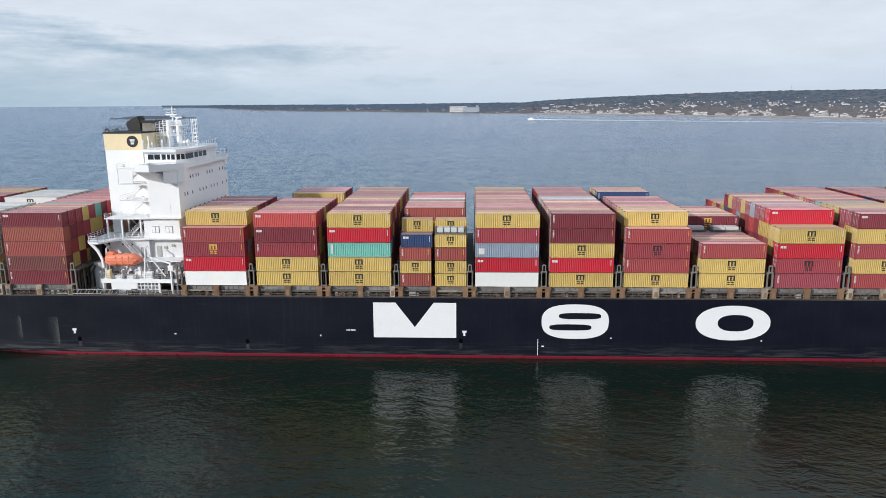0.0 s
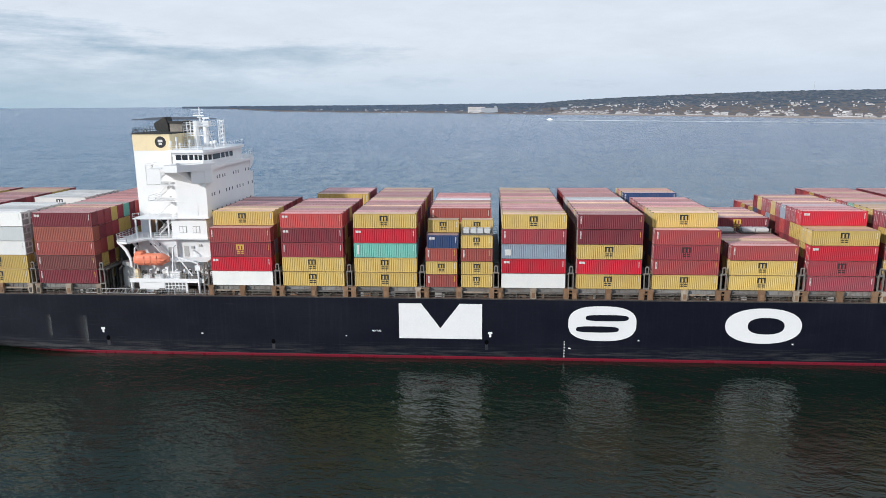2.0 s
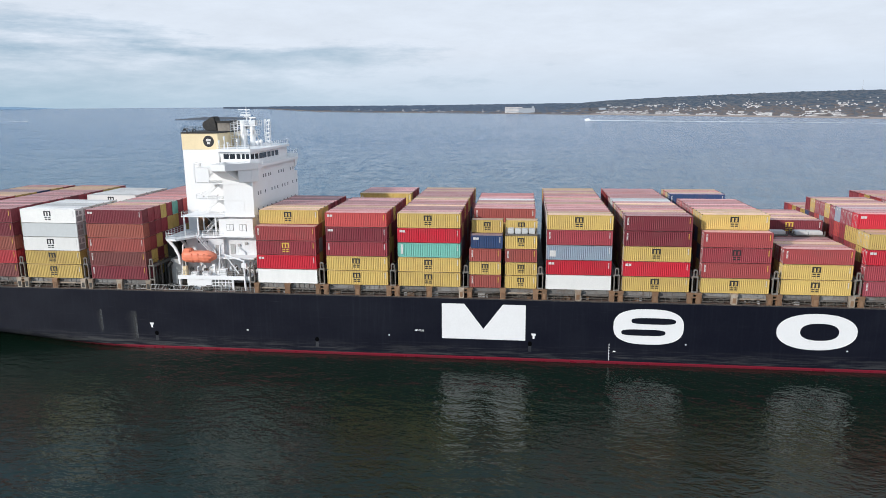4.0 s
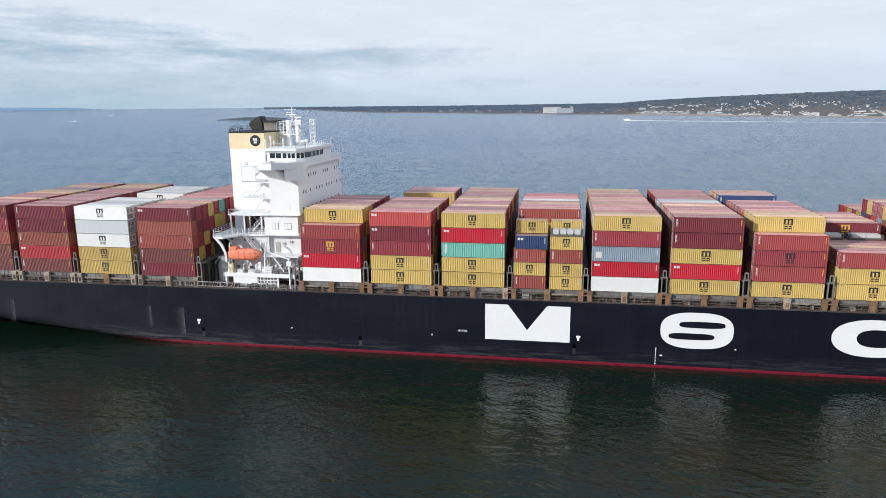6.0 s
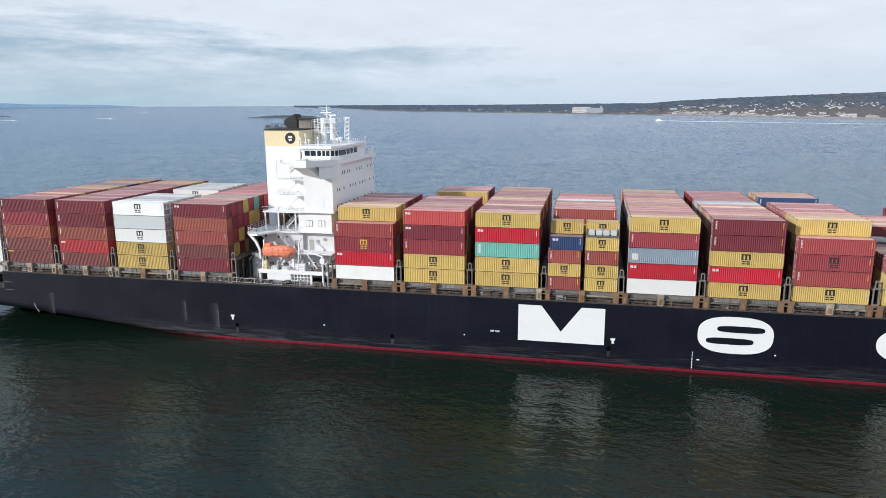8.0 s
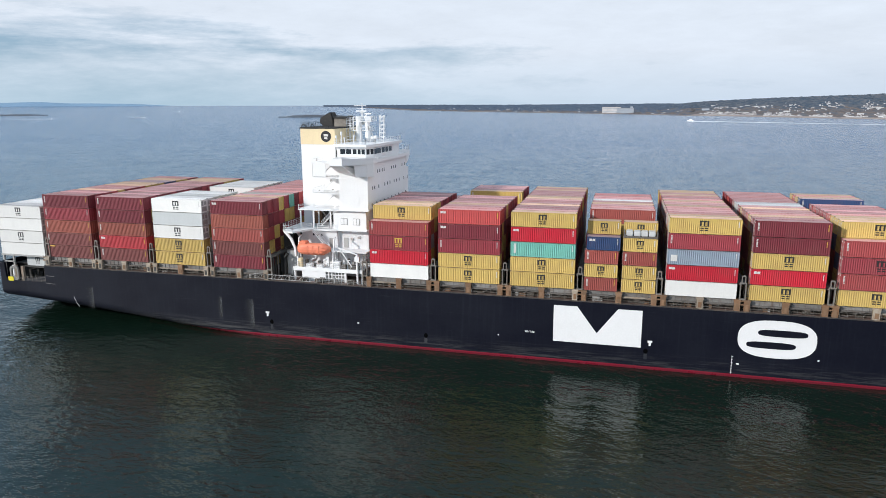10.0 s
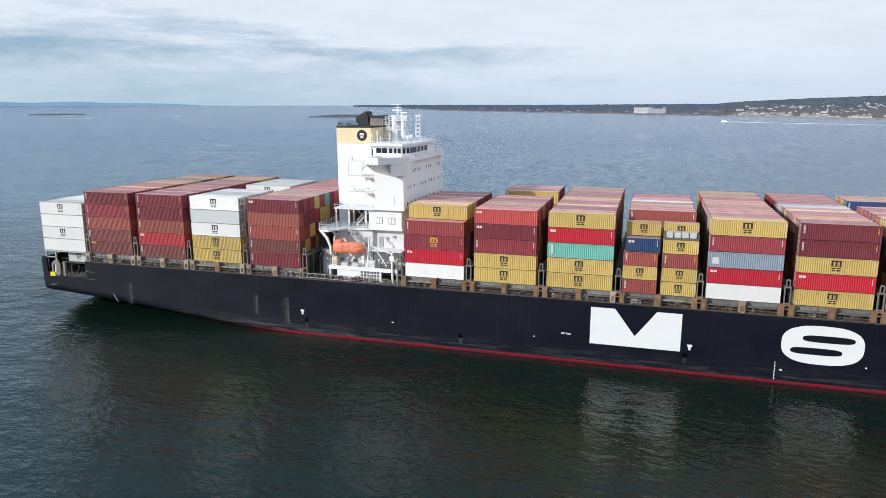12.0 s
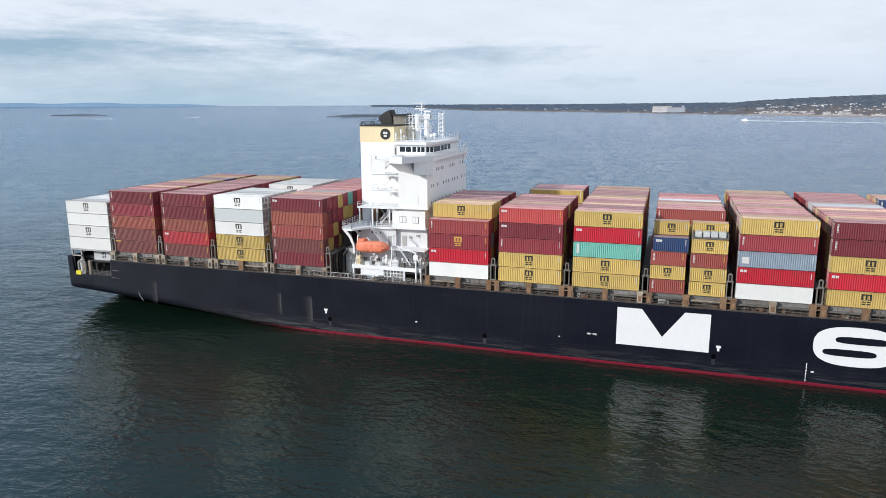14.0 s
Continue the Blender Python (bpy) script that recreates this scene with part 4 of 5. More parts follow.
    for x in (0.0, L - 0.1):
        box(bm, x, x + 0.1, p, WID - p, 0.02, r)
        box(bm, x, x + 0.1, p, WID - p, H - r, H - 0.01)
    if reefer:
        # cooling unit in the front end
        box(bm, L - 0.09, L - 0.05, 0.3, WID - 0.3, 0.3, 1.25, 2)
        box(bm, L - 0.09, L - 0.05, 0.3, 0.95, 1.5, H - 0.35, 2)
        box(bm, L - 0.09, L - 0.05, 1.35, WID - 0.3, 1.6, H - 0.5, 2)
    # roof with shallow cross ribs
    m = round(L / 0.62)
    step = (L - 0.2) / m
    for i in range(m):
        a = 0.1 + i * step
        box(bm, a, a + step * 0.52, 0.1, WID - 0.1, H - 0.06, H - 0.012, 1)
        box(bm, a + step * 0.52, a + step, 0.1, WID - 0.1, H - 0.06, H - 0.035, 1)
    box(bm, 0.1, L - 0.1, 0.1, WID - 0.1, 0.05, 0.1, 2)
    # corner castings
    for x in (-0.0, L - 0.18):
        for y in (-0.004, WID - 0.156):
            for z in (0.0, full - 0.13):
                box(bm, x, x + 0.18, y, y + 0.16, z, z + 0.125, 2)
    BODY[key] = finish("container_body", bm, [BOX_MAT[colour], ROOF_MAT[colour], M_GREY if reefer else M_FRAME])
    return BODY[key]


DOOR_MESH = {}


def door_mesh(colour, H, left):
    if (colour, H, left) not in DOOR_MESH:
        bm = bmesh.new()
        a, b = (0.14, WID / 2 - 0.01) if left else (WID / 2 + 0.01, WID - 0.14)
        box(bm, 0.03, 0.07, a, b, 0.12, H - 0.12, 0)
        for y in (a + (b - a) * 0.3, a + (b - a) * 0.75):
            rod(bm, (0.01, y, 0.05), (0.01, y, H - 0.05), 0.025, 5, mat=1)
        for z in (0.7, 1.4, 2.1):
            box(bm, 0.01, 0.03, a, b, z, z + 0.05, 0)
        box(bm, 0.015, 0.03, a + 0.15, a + 0.45, H - 0.62, H - 0.38, 2)
        DOOR_MESH[(colour, H, left)] = finish("door", bm, [BOX_MAT[colour], M_GREY, M_WHITE_MARK])
    return DOOR_MESH[(colour, H, left)]


def comb(bm, x0, x1, x2, top, n, step, y0, y1):
    """A vertical bar with short teeth, for a column of unreadable marks."""
    line = [(x0, top), (x2, top)]
    for i in range(n):
        z = top - step * i
        line += [(x2, z - step * 0.62), (x1, z - step * 0.62)]
        if i < n - 1:
            line += [(x1, z - step), (x2, z - step)]
    line.append((x0, top - step * (n - 1) - step * 0.62))
    prism(bm, line, "y", y0, y1)


def style_parts(ob, style, L, H, seed):
    rng = random.Random(seed)
    y0, y1 = -0.004, 0.03
    if style in "LY":
        c = L * (0.5 if L < 7 else 0.49 + rng.uniform(-0.01, 0.01))
        bm = bmesh.new()
        s = 1.0 if L > 7 else 0.82
        z = H * 0.5
        # an abstract emblem: a slotted block above two short pierced blocks
        box(bm, c - 0.80 * s, c + 0.74 * s, y0, y1, z + 0.76 * s, z + 0.98 * s)
        box(bm, c - 0.80 * s, c + 0.80 * s, y0, y1, z - 0.05 * s, z + 0.02 * s)
        for u in (-0.78, -0.16, 0.46):
            box(bm, c + u * s, c + (u + 0.28) * s, y0, y1, z + 0.02 * s, z + 0.76 * s)
        for u in (-0.66, 0.08):
            for v0, v1 in ((-0.48, -0.28), (-0.86, -0.66)):
                box(bm, c + u * s, c + (u + 0.56) * s, y0, y1, z + v0 * s, z + v1 * s)
        part("emblem", bm, M_BLACK if style == "L" else M_YELLOW_MARK, ob)
    if style == "O":
        bm = bmesh.new()
        box(bm, 0.45, 0.92, y0, y1, H - 0.92, H - 0.48)
        box(bm, 1.0, 1.5, y0, y1, H - 0.92, H - 0.50)
        part("emblem", bm, M_WHITE_MARK, ob)
    if style == "V" and ("teal" in seed or "grey_blue" in seed):
        bm = bmesh.new()
        box(bm, 0.62, 1.05 if "teal" in seed else 1.75, y0, y1, H * 0.22, H * (0.86 if "teal" in seed else 0.62))
        part("label_plate", bm, M_WHITE_MARK, ob)
    elif style == "V":
        bm = bmesh.new()
        comb(bm, 0.44, 0.49, 0.70, H * 0.84, 6, 0.24, y0, y1)
        part("marking", bm, M_WHITE_MARK, ob)
    if style == "P":
        bm = bmesh.new()
        box(bm, 0.5, 2.0, y0, y1, H * 0.84, H * 0.92)
        part("label_plate", bm, M_YELLOW_MARK, ob)
    if style != "N":
        bm = bmesh.new()
        x = L - 0.72
        comb(bm, x + 0.12, x + 0.15, x + 0.28, H * 0.84, 6, 0.19, y0, y1)
        part("marking", bm, M_WHITE_MARK if rng.random() < 0.5 else M_YELLOW_MARK, ob)


def container(colour, style, x, y, z, L=12.19, H=TIER, doors=True):
    key = (colour, style, L, H, doors)
    jitter = random.Random(round(x * 7 + y * 131 + z * 17))
    m = pose(x + jitter.uniform(-0.035, 0.035), y + jitter.uniform(-0.02, 0.02), z)
    if key in SAMPLE:
        return copy_thing(SAMPLE[key], m)
    ob = new("shipping_container", container_mesh(colour, L, H))
    if doors:
        for left in (True, False):
            part("door", door_mesh(colour, H, left), None, ob)
    style_parts(ob, style, L, H, str(key))
    size = "twenty-foot" if L < 7 else "forty-foot"
    tagged(ob, f"{DESC[colour]} {size} container {STYLE[style]}, stacked on deck", "container", "containers stacked on the ship")
    ob.matrix_basis = m
    SAMPLE[key] = ob
    return ob


NEAR_STACK = {
    "A": "white:N red:O maroon:Y brown:V", "B": "yellow:L yellow:L maroon:V dark_maroon:O coral:O", "C": "yellow:L yellow:L teal:V red:O yellow:L",
    "E": "white:N red:O grey_blue:V maroon:V yellow:L", "F": "yellow:L red:O yellow:L dark_maroon:V dark_maroon:V", "G": "yellow:L brown:V maroon:L brown:V",
    "H": "yellow:L yellow:L brown:V", "I": "plum:V maroon:L red:O yellow:L", "J": "brown:V yellow:L maroon:V yellow:L dark_maroon:O", "K": "maroon:V yellow:L red:O yellow:L maroon:V",
    "L": "yellow:L maroon:V maroon:V yellow:L brown:V", "V": "dark_maroon:V dusty:V rose:V orange:N dark_maroon:O", "W": "yellow:L yellow:L white:L pale:N white:L",
    "X": "dusty:V faded_red:O orange:V dark_maroon:V dark_maroon:V", "Y": "dusty:P dusty:V orange:V maroon:V dark_maroon:V", "Z": "white:N white:L white:N white:L",
}
# tiers in each row from the near side to the far one
ROWS = {
    "A": [4] + [5] * 9 + [4] * 7, "B": [5] * 9 + [4] * 3 + [5] * 5, "C": [5] * 17, "D": [0] * 3 + [5] * 10 + [4] * 4, "E": [5] * 17, "F": [5] * 17,
    "G": [4] + [5] * 9 + [4] * 3 + [5] * 4, "H": [3] * 6 + [4] * 6 + [3] * 5, "I": [4] * 2 + [5] * 10 + [4] * 5, "J": [5] * 17, "K": [5] * 17, "L": [5] * 17,
    "V": [5] * 17, "W": [5] * 6 + [4] * 3 + [5] * 6 + [4] * 2, "X": [5] * 17, "Y": [5] * 17, "Z": [4] * 8 + [3] * 9,
}
TOP_ROWS = {
    "A": "brown yellow yellow yellow plum dark_maroon plum dark_maroon maroon maroon", "B": "coral coral plum yellow plum brown plum plum maroon maroon yellow maroon yellow plum plum maroon plum",
    "C": "yellow plum maroon plum yellow plum coral plum yellow yellow plum brown plum plum yellow brown yellow", "D": "x x x rose coral plum yellow plum white plum coral coral red brown maroon maroon maroon",
    "E": "yellow yellow coral plum brown coral yellow plum brown yellow coral plum coral yellow plum yellow yellow", "F": "dark_maroon plum yellow coral plum brown yellow plum pale pale brown plum maroon coral brown plum coral",
    "G": "brown yellow yellow yellow coral plum maroon plum coral maroon brown maroon maroon navy yellow coral yellow", "H": "brown brown yellow brown dark_maroon brown dark_maroon yellow plum yellow plum maroon maroon brown maroon maroon brown",
    "I": "yellow yellow red plum plum grey_blue plum yellow plum plum yellow plum yellow plum yellow coral plum", "J": "dark_maroon plum plum yellow yellow yellow teal maroon coral yellow plum coral plum yellow coral plum plum",
    "V": "dark_maroon maroon maroon yellow maroon teal dark_maroon coral plum coral coral coral plum coral coral coral coral", "W": "white white white white white white maroon maroon maroon white white white white white white maroon maroon",
    "X": "dark_maroon plum dark_maroon dark_maroon maroon dark_maroon maroon dark_maroon dark_maroon maroon maroon dark_maroon maroon yellow yellow yellow brown",
    "Y": "dark_maroon maroon maroon coral yellow brown maroon coral yellow yellow yellow navy navy yellow yellow brown maroon", "Z": "white white white white white white white maroon brown maroon yellow maroon maroon brown maroon yellow maroon",
}
MIXED = ["maroon"] * 5 + ["dark_maroon"] * 4 + ["yellow"] * 4 + ["brown"] * 3 + ["orange", "coral", "plum", "navy", "grey_blue"]


def build_containers():
    hidden = bmesh.new()
    names = list(PAINT)
    y_of = lambda r: 125.0 + ROW * r
    for nm, bx in BAY.items():
        rng = random.Random("bay " + nm)
        tops = TOP_ROWS[nm].split() if nm in TOP_ROWS else [rng.choice(MIXED) for _ in range(17)]
        for r in range(17):
            count = ROWS[nm][r] if nm in ROWS else 0
            for t in range(count):
                z, y = BASE + TIER * t, y_of(r)
                if r == 0 and nm in NEAR_STACK:
                    colour, style = NEAR_STACK[nm].split()[t].split(":")
                    container(colour, style, bx, y, z)
                elif t == count - 1 and (r > 10 and nm not in "BG" or nm in "KL"):
                    k = len(names) + 1 + 2 * names.index(tops[min(r, len(tops) - 1)])
                    start, sf = len(hidden.verts), len(hidden.faces)
                    hidden.from_mesh(container_mesh(names[(k - len(names) - 1) // 2], 12.19, TIER))
                    hidden.verts.ensure_lookup_table(), hidden.faces.ensure_lookup_table()
                    for v in hidden.verts[start:]:
                        v.co += Vector((bx, y, z))
                    for f in hidden.faces[sf:]:
                        f.material_index = len(names) if f.material_index == 2 else k + f.material_index
                elif t == count - 1:
                    colour = tops[min(r, len(tops) - 1)]
                    style = "V"
                    if (nm, r) in (("A", 1), ("G", 1)) or colour == "white" and r in (9,):
                        style = "L"
                    if (nm, r) == ("I", 2):
                        style = "O"
                    if (nm, r) == ("H", 6):
                        style = "Y"
                    container(colour, style, bx, y, z)
                elif nm == "V" and r < 9:
                    c = "yellow" if (t, r) in ((3, 4), (3, 5), (2, 2), (2, 7), (1, 1), (1, 3), (0, 2), (0, 6)) else rng.choice(["maroon"] * 3 + ["dark_maroon"] * 4 + ["brown", "plum"])
                    container(c, "N", bx, y, z, doors=False)
                else:
                    c = rng.choice(MIXED if nm not in "WZ" else ["white", "white", "pale", "maroon", "yellow"])
                    k = names.index(c)
                    box(hidden, bx + 0.03, bx + 12.16, y + 0.02, y + WID, z + 0.02, z + TIER - 0.03, k)
                    for i in range(3):
                        box(hidden, bx - 0.0, bx + 0.03, y + 0.35 + 0.75 * i, y + 0.39 + 0.75 * i, z + 0.1, z + TIER - 0.1, len(names))
    tagged(part("container_stacks", hidden, [BOX_MAT[n] for n in names] + [M_FRAME] + [m for n in names for m in (BOX_MAT[n], ROOF_MAT[n])]), "maroon, yellow and brown containers inside the stacks", "containers", kind="stuff")
    # the bay of twenty-foot boxes
    bx, h = BAY["D"], 2.591
    left = ("rose:V", "yellow:L", "rose:V", "navy:O")
    right = ("yellow:L", "yellow:L", "rose:V", "yellow:L")
    for t in range(4):
        for x, stack in ((bx - 0.35, left), (bx + 6.5, right)):
            c, st = stack[t].split(":")
            container(c, st, x + (0.25 if t == 3 and x < bx else 0), y_of(0), BASE + h * t, 6.06, h)
    for r in (1, 2):
        for t in range(4):
            container(rng.choice(MIXED), "N", bx - 0.35, y_of(r), BASE + h * t, 6.06, h)
            container(rng.choice(MIXED), "N", bx + 6.5, y_of(r), BASE + h * t, 6.06, h)
    container("yellow", "L", bx - 0.1, y_of(1), BASE + h * 4, 6.06, h)
    container("yellow", "L", bx + 6.5, y_of(1), BASE + h * 4, 6.06, h)


build_containers()


def build_flat_racks():
    """Open racks with wrapped cargo between the boxes."""
    def rack(x, y, z, L, n, tall, label):
        bm = bmesh.new()
        box(bm, 0, L, 0, 2.4, 0, 0.3)
        for a in (0, L - 0.2):
            box(bm, a, a + 0.2, 0, 0.2, 0.3, tall + 0.3)
            box(bm, a, a + 0.2, 2.2, 2.4, 0.3, tall + 0.3)
        ob = part("flat_rack", bm, M_LASH)
        ob.location = (x, y, z)
        tagged(ob, label, "flat rack")
        w = (L - 0.7) / n
        for i in range(n):
            bm = bmesh.new()
            a = 0.35 + w * i
            box(bm, a + 0.05, a + w - 0.06, 0.1, 2.2, 0.3, 0.3 + tall)
            bmesh.ops.bevel(bm, geom=list(bm.edges), offset=0.10, segments=2, affect="EDGES")
            for v in bm.verts:
                v.co += 0.07 * noise.noise_vector(v.co * 1.7 + Vector((x, i, z)))
            part("wrapped_block", bm, M_WRAP, ob)
    rack(BAY["D"] + 6.53, 125.0, BASE + 2.591 * 4, 6.0, 4, 0.85, "flat rack with four white wrapped bundles")
    for x, L, n in ((BAY["H"] + 0.3, 4.6, 1), (BAY["H"] + 5.9, 6.0, 2)):
        rack(x, 125.0 + ROW * 5, BASE + TIER * 3, L, n, 0.7, "flat rack with pale wrapped cargo on lower stacks")


M_WRAP = material("white_wrapping", (0.56, 0.56, 0.55), 0.55, dirt=(0.35, 0.36, 0.38), dirty=0.5, size=1.2, bump=0.5)
build_flat_racks()

# ---- the deckhouse ----


def sub(name, parent, mat, *boxes, label=""):
    bm = bmesh.new()
    for b in boxes:
        box(bm, *b)
    return part(name, bm, mat, parent, label)


def rails(parent, *runs, height=1.05, r=0.035, mat=None):
    for pts in runs:
        bm = bmesh.new()
        rail_run(bm, pts, height, r, 1.3, 3)
        part("railing", bm, mat or M_HOUSE, parent)


def stair(parent, a, b, width=0.8):
    """A ship's ladder from a up to b, with treads and hand rails, its width along y."""
    a, b = Vector(a), Vector(b)
    bm = bmesh.new()
    for dy in (0, width):
        o = Vector((0, dy, 0))
        rod(bm, a + o, b + o, 0.07, 4)
        rod(bm, a + o + Vector((0, 0, 0.95)), b + o + Vector((0, 0, 0.95)), 0.035, 4)
        for f in (0.05, 0.5, 0.95):
            p = a.lerp(b, f) + o
            rod(bm, p, p + Vector((0, 0, 0.95)), 0.03, 4)
    n = max(3, int((b.z - a.z) / 0.24))
    for i in range(1, n):
        p = a.lerp(b, i / n)
        box(bm, p.x - 0.12, p.x + 0.12, p.y, p.y + width, p.z - 0.02, p.z + 0.02)
    part("ladder", bm, M_HOUSE, parent)


def window_front(parent, x, y, z, w, h):
    return sub("window", parent, M_PORT, (x - 0.05, x + 0.03, y - w / 2, y + w / 2, z - h / 2, z + h / 2))


FX, NY, FY = -56.6, 131.0, 159.4       # front wall and sides of the house


def build_house():
    house = sub("deckhouse", ship, M_HOUSE, (-63.0, FX, NY, FY, 26.4, 33.3), (-63.0, FX, NY, FY - 2.0, 33.3, 36.3), label="tall white painted steel deckhouse with external stairs")
    sub("accommodation_deck", house, M_HOUSE, (-64.6, FX - 0.6, NY + 0.3, FY - 0.3, 22.2, 26.4))
    sub("lower_deckhouse", house, M_PALE, (-63.8, FX - 0.4, NY + 0.9, FY - 0.9, DECK, 22.2))
    sub("stair_trunk", house, M_HOUSE, (-67.0, -63.0, 137.9, 154.0, DECK, 36.3))
    # front windows, three decks
    for z, ys in ((34.15, (137.2, 138.6, 140.3, 141.5, 146.6, 148.2, 149.6, 154.5, 156.4)), (30.85, (133.8, 135.2, 137.8, 141.8, 143.6, 145.4, 148.4, 150.2, 152.2, 155.8, 158.6)),
                  (27.35, (133.4, 136.0, 138.6, 141.2, 143.8, 146.4, 149.0, 151.6, 154.2, 157.0))):
        for y in ys:
            window_front(house, FX, y, z, 0.42, 0.7)
    # ledges between the decks on the sides and front
    for z in (26.4, 29.7, 33.0):
        sub("deck_seam", house, M_HOUSE, (-63.5, FX + 0.05, NY - 0.04, NY, z - 0.05, z + 0.05))
    sub("ledge", house, M_HOUSE, (-65.2, FX + 0.2, NY - 0.5, NY + 0.6, 26.25, 26.45), label="projecting white deck edge")
    sub("ledge", house, M_HOUSE, (-64.9, FX - 0.2, NY - 0.6, NY + 0.8, 22.0, 22.2))
    sub("ledge", house, M_HOUSE, (-63.9, FX + 0.3, NY - 2.6, NY + 0.9, 17.8, 18.0))
    # shuttered windows and a big flush panel on the near side
    for x in (-62.2, -59.4):
        w = sub("window", house, M_GREY, (x - 0.75, x + 0.75, NY + 0.24, NY + 0.31, 23.2, 24.6))
        for i in range(2):
            sub("shutter", w, M_HOUSE, (x - 0.66 + 0.72 * i, x - 0.06 + 0.72 * i, NY + 0.19, NY + 0.24, 23.3, 24.5))
    sub("side_panel", house, M_HOUSE, (-61.6, -58.6, NY - 0.05, NY, 27.0, 29.2))
    sub("door", house, M_GREY, (-62.6, -61.6, NY + 0.82, NY + 0.91, 18.1, 20.3))
    sub("door", house, M_GREY, (-63.0, -61.9, 137.78, 137.9, 30.2, 32.2))
    for x, z in ((-61.0, 19.8), (-60.4, 16.0), (-59.4, 20.2)):
        sub("vent_box", house, M_GREY, (x, x + 0.6, NY + 0.7, NY + 0.91, z, z + 0.5))

    # funnel casing
    casing = sub("engine_casing", ship, M_HOUSE, (-74.6, -66.6, 138.0, 153.5, DECK, 39.6), label="white engine casing below the funnel")
    sub("louvre", casing, M_SHADE, (-66.6, -66.56, 138.6, 139.0, 36.9, 38.3))
    for x, z in ((-71.2, 36.0), (-70.9, 29.0), (-67.6, 29.3), (-68.0, 31.4)):
        sub("hatch", casing, M_GREY, (x, x + 0.45, 137.94, 138.0, z, z + 0.6))
    funnel = sub("funnel", ship, M_CREAM, (-74.65, -66.55, 137.95, 153.55, 39.6, 43.0), label="cream funnel casing with a black top band")
    sub("top_band", funnel, M_SOOT, (-74.75, -66.45, 137.85, 153.65, 43.0, 43.3))
    bm = bmesh.new()
    n = 28
    prism(bm, [(-68.6 + 1.2 * math.cos(i * math.tau / n), 41.35 + 1.2 * math.sin(i * math.tau / n)) for i in range(n)], "y", 137.9, 137.95)
    disc = part("emblem", bm, M_BLACK, funnel, "round black emblem")
    sub("emblem_mark", disc, M_WHITE_MARK, (-69.1, -68.1, 137.86, 137.9, 41.35, 41.85), (-68.95, -68.25, 137.86, 137.9, 40.75, 41.2))
    rails(funnel, [(-66.7, 138.1, 43.3), (-74.5, 138.1, 43.3), (-74.5, 153.4, 43.3), (-66.7, 153.4, 43.3)], mat=M_SOOT)
    bm = bmesh.new()
    prism(bm, [(-72.3, 43.3), (-69.7, 43.3), (-69.75, 45.0), (-70.25, 46.5), (-70.8, 46.35), (-73.0, 45.15), (-73.1, 44.2)], "y", 144.8, 147.6)
    bmesh.ops.bevel(bm, geom=list(bm.edges), offset=0.16, segments=2, affect="EDGES")
    part("uptake_hood", bm, M_SOOT, funnel, "soot-black curved exhaust hood")
    for y in (149.6, 151.4):
        bm = bmesh.new()
        rod(bm, (-69.2, y, 43.2), (-67.4, y, 45.2), 0.8, 14)
        rod(bm, (-69.2, y, 43.2), (-69.2, y, 45.2), 0.75, 14)
        part("exhaust_pipe", bm, M_EXHAUST, funnel)
    sub("exhaust_box", funnel, M_EXHAUST, (-69.3, -66.5, 144.4, 149.0, 43.3, 45.1))
    sub("exhaust_cap", funnel, M_SOOT, (-69.5, -66.3, 144.2, 149.2, 45.1, 45.5))
    for x in (-74.0, -71.9):
        bm = bmesh.new()
        for i in range(10):
            a0, a1 = math.pi * i / 10, math.pi * (i + 1) / 10
            rod(bm, (x + 0.4 * math.cos(a0), 138.4, 43.4 + 0.55 * math.sin(a0)), (x + 0.4 * math.cos(a1), 138.4, 43.4 + 0.55 * math.sin(a1)), 0.12, 5)
        part("vent_loop", bm, M_SOOT, funnel)

    # stair tower between casing and house
    for z in (26.3, 29.6, 33.0, 36.1):
        p = sub("landing", house, M_HOUSE, (-69.6, -63.4, 132.2, 138.0, z - 0.12, z + 0.06))
        rails(p, [(-69.5, 132.3, z + 0.06), (-63.5, 132.3, z + 0.06)], [(-69.5, 132.3, z + 0.06), (-69.5, 137.9, z + 0.06)])
    for i, (z0, z1) in enumerate(((22.3, 26.3), (26.3, 29.6), (29.6, 33.0), (33.0, 36.1))):
        a, b = (-68.4, -64.6) if i % 2 == 0 else (-68.6, -64.8)
        stair(house, (a, 133.2, z0), (b, 133.2, z1))
    for x in (-69.6, -66.6):
        sub("lattice_post", house, M_HOUSE, (x, x + 0.15, 132.2, 132.35, 33.0, 36.3))
    sub("wind_screen", house, M_HOUSE, (-69.3, -66.4, 132.15, 132.2, 33.2, 35.9), label="white framed screen beside the stairs")

    # open deck under the casing: flat dark panel for the recess's shade, columns
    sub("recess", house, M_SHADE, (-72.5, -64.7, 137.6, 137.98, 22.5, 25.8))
    sub("deck_slab", house, M_HOUSE, (-72.4, -63.4, 130.6, 138.0, 26.1, 26.3))
    for x, y in ((-72.0, 131.0), (-69.0, 131.0), (-65.2, 131.2), (-72.0, 137.0), (-70.2, 136.2), (-67.6, 136.2)):
        sub("column", house, M_HOUSE, (x - 0.14, x + 0.14, y - 0.14, y + 0.14, 22.2, 26.1))
    sub("locker", house, M_RUST, (-71.6, -69.9, 136.6, 137.5, 22.3, 25.4))
    bm = bmesh.new()
    rod(bm, (-69.2, 134.5, 22.2), (-65.6, 134.5, 26.1), 0.16, 5)
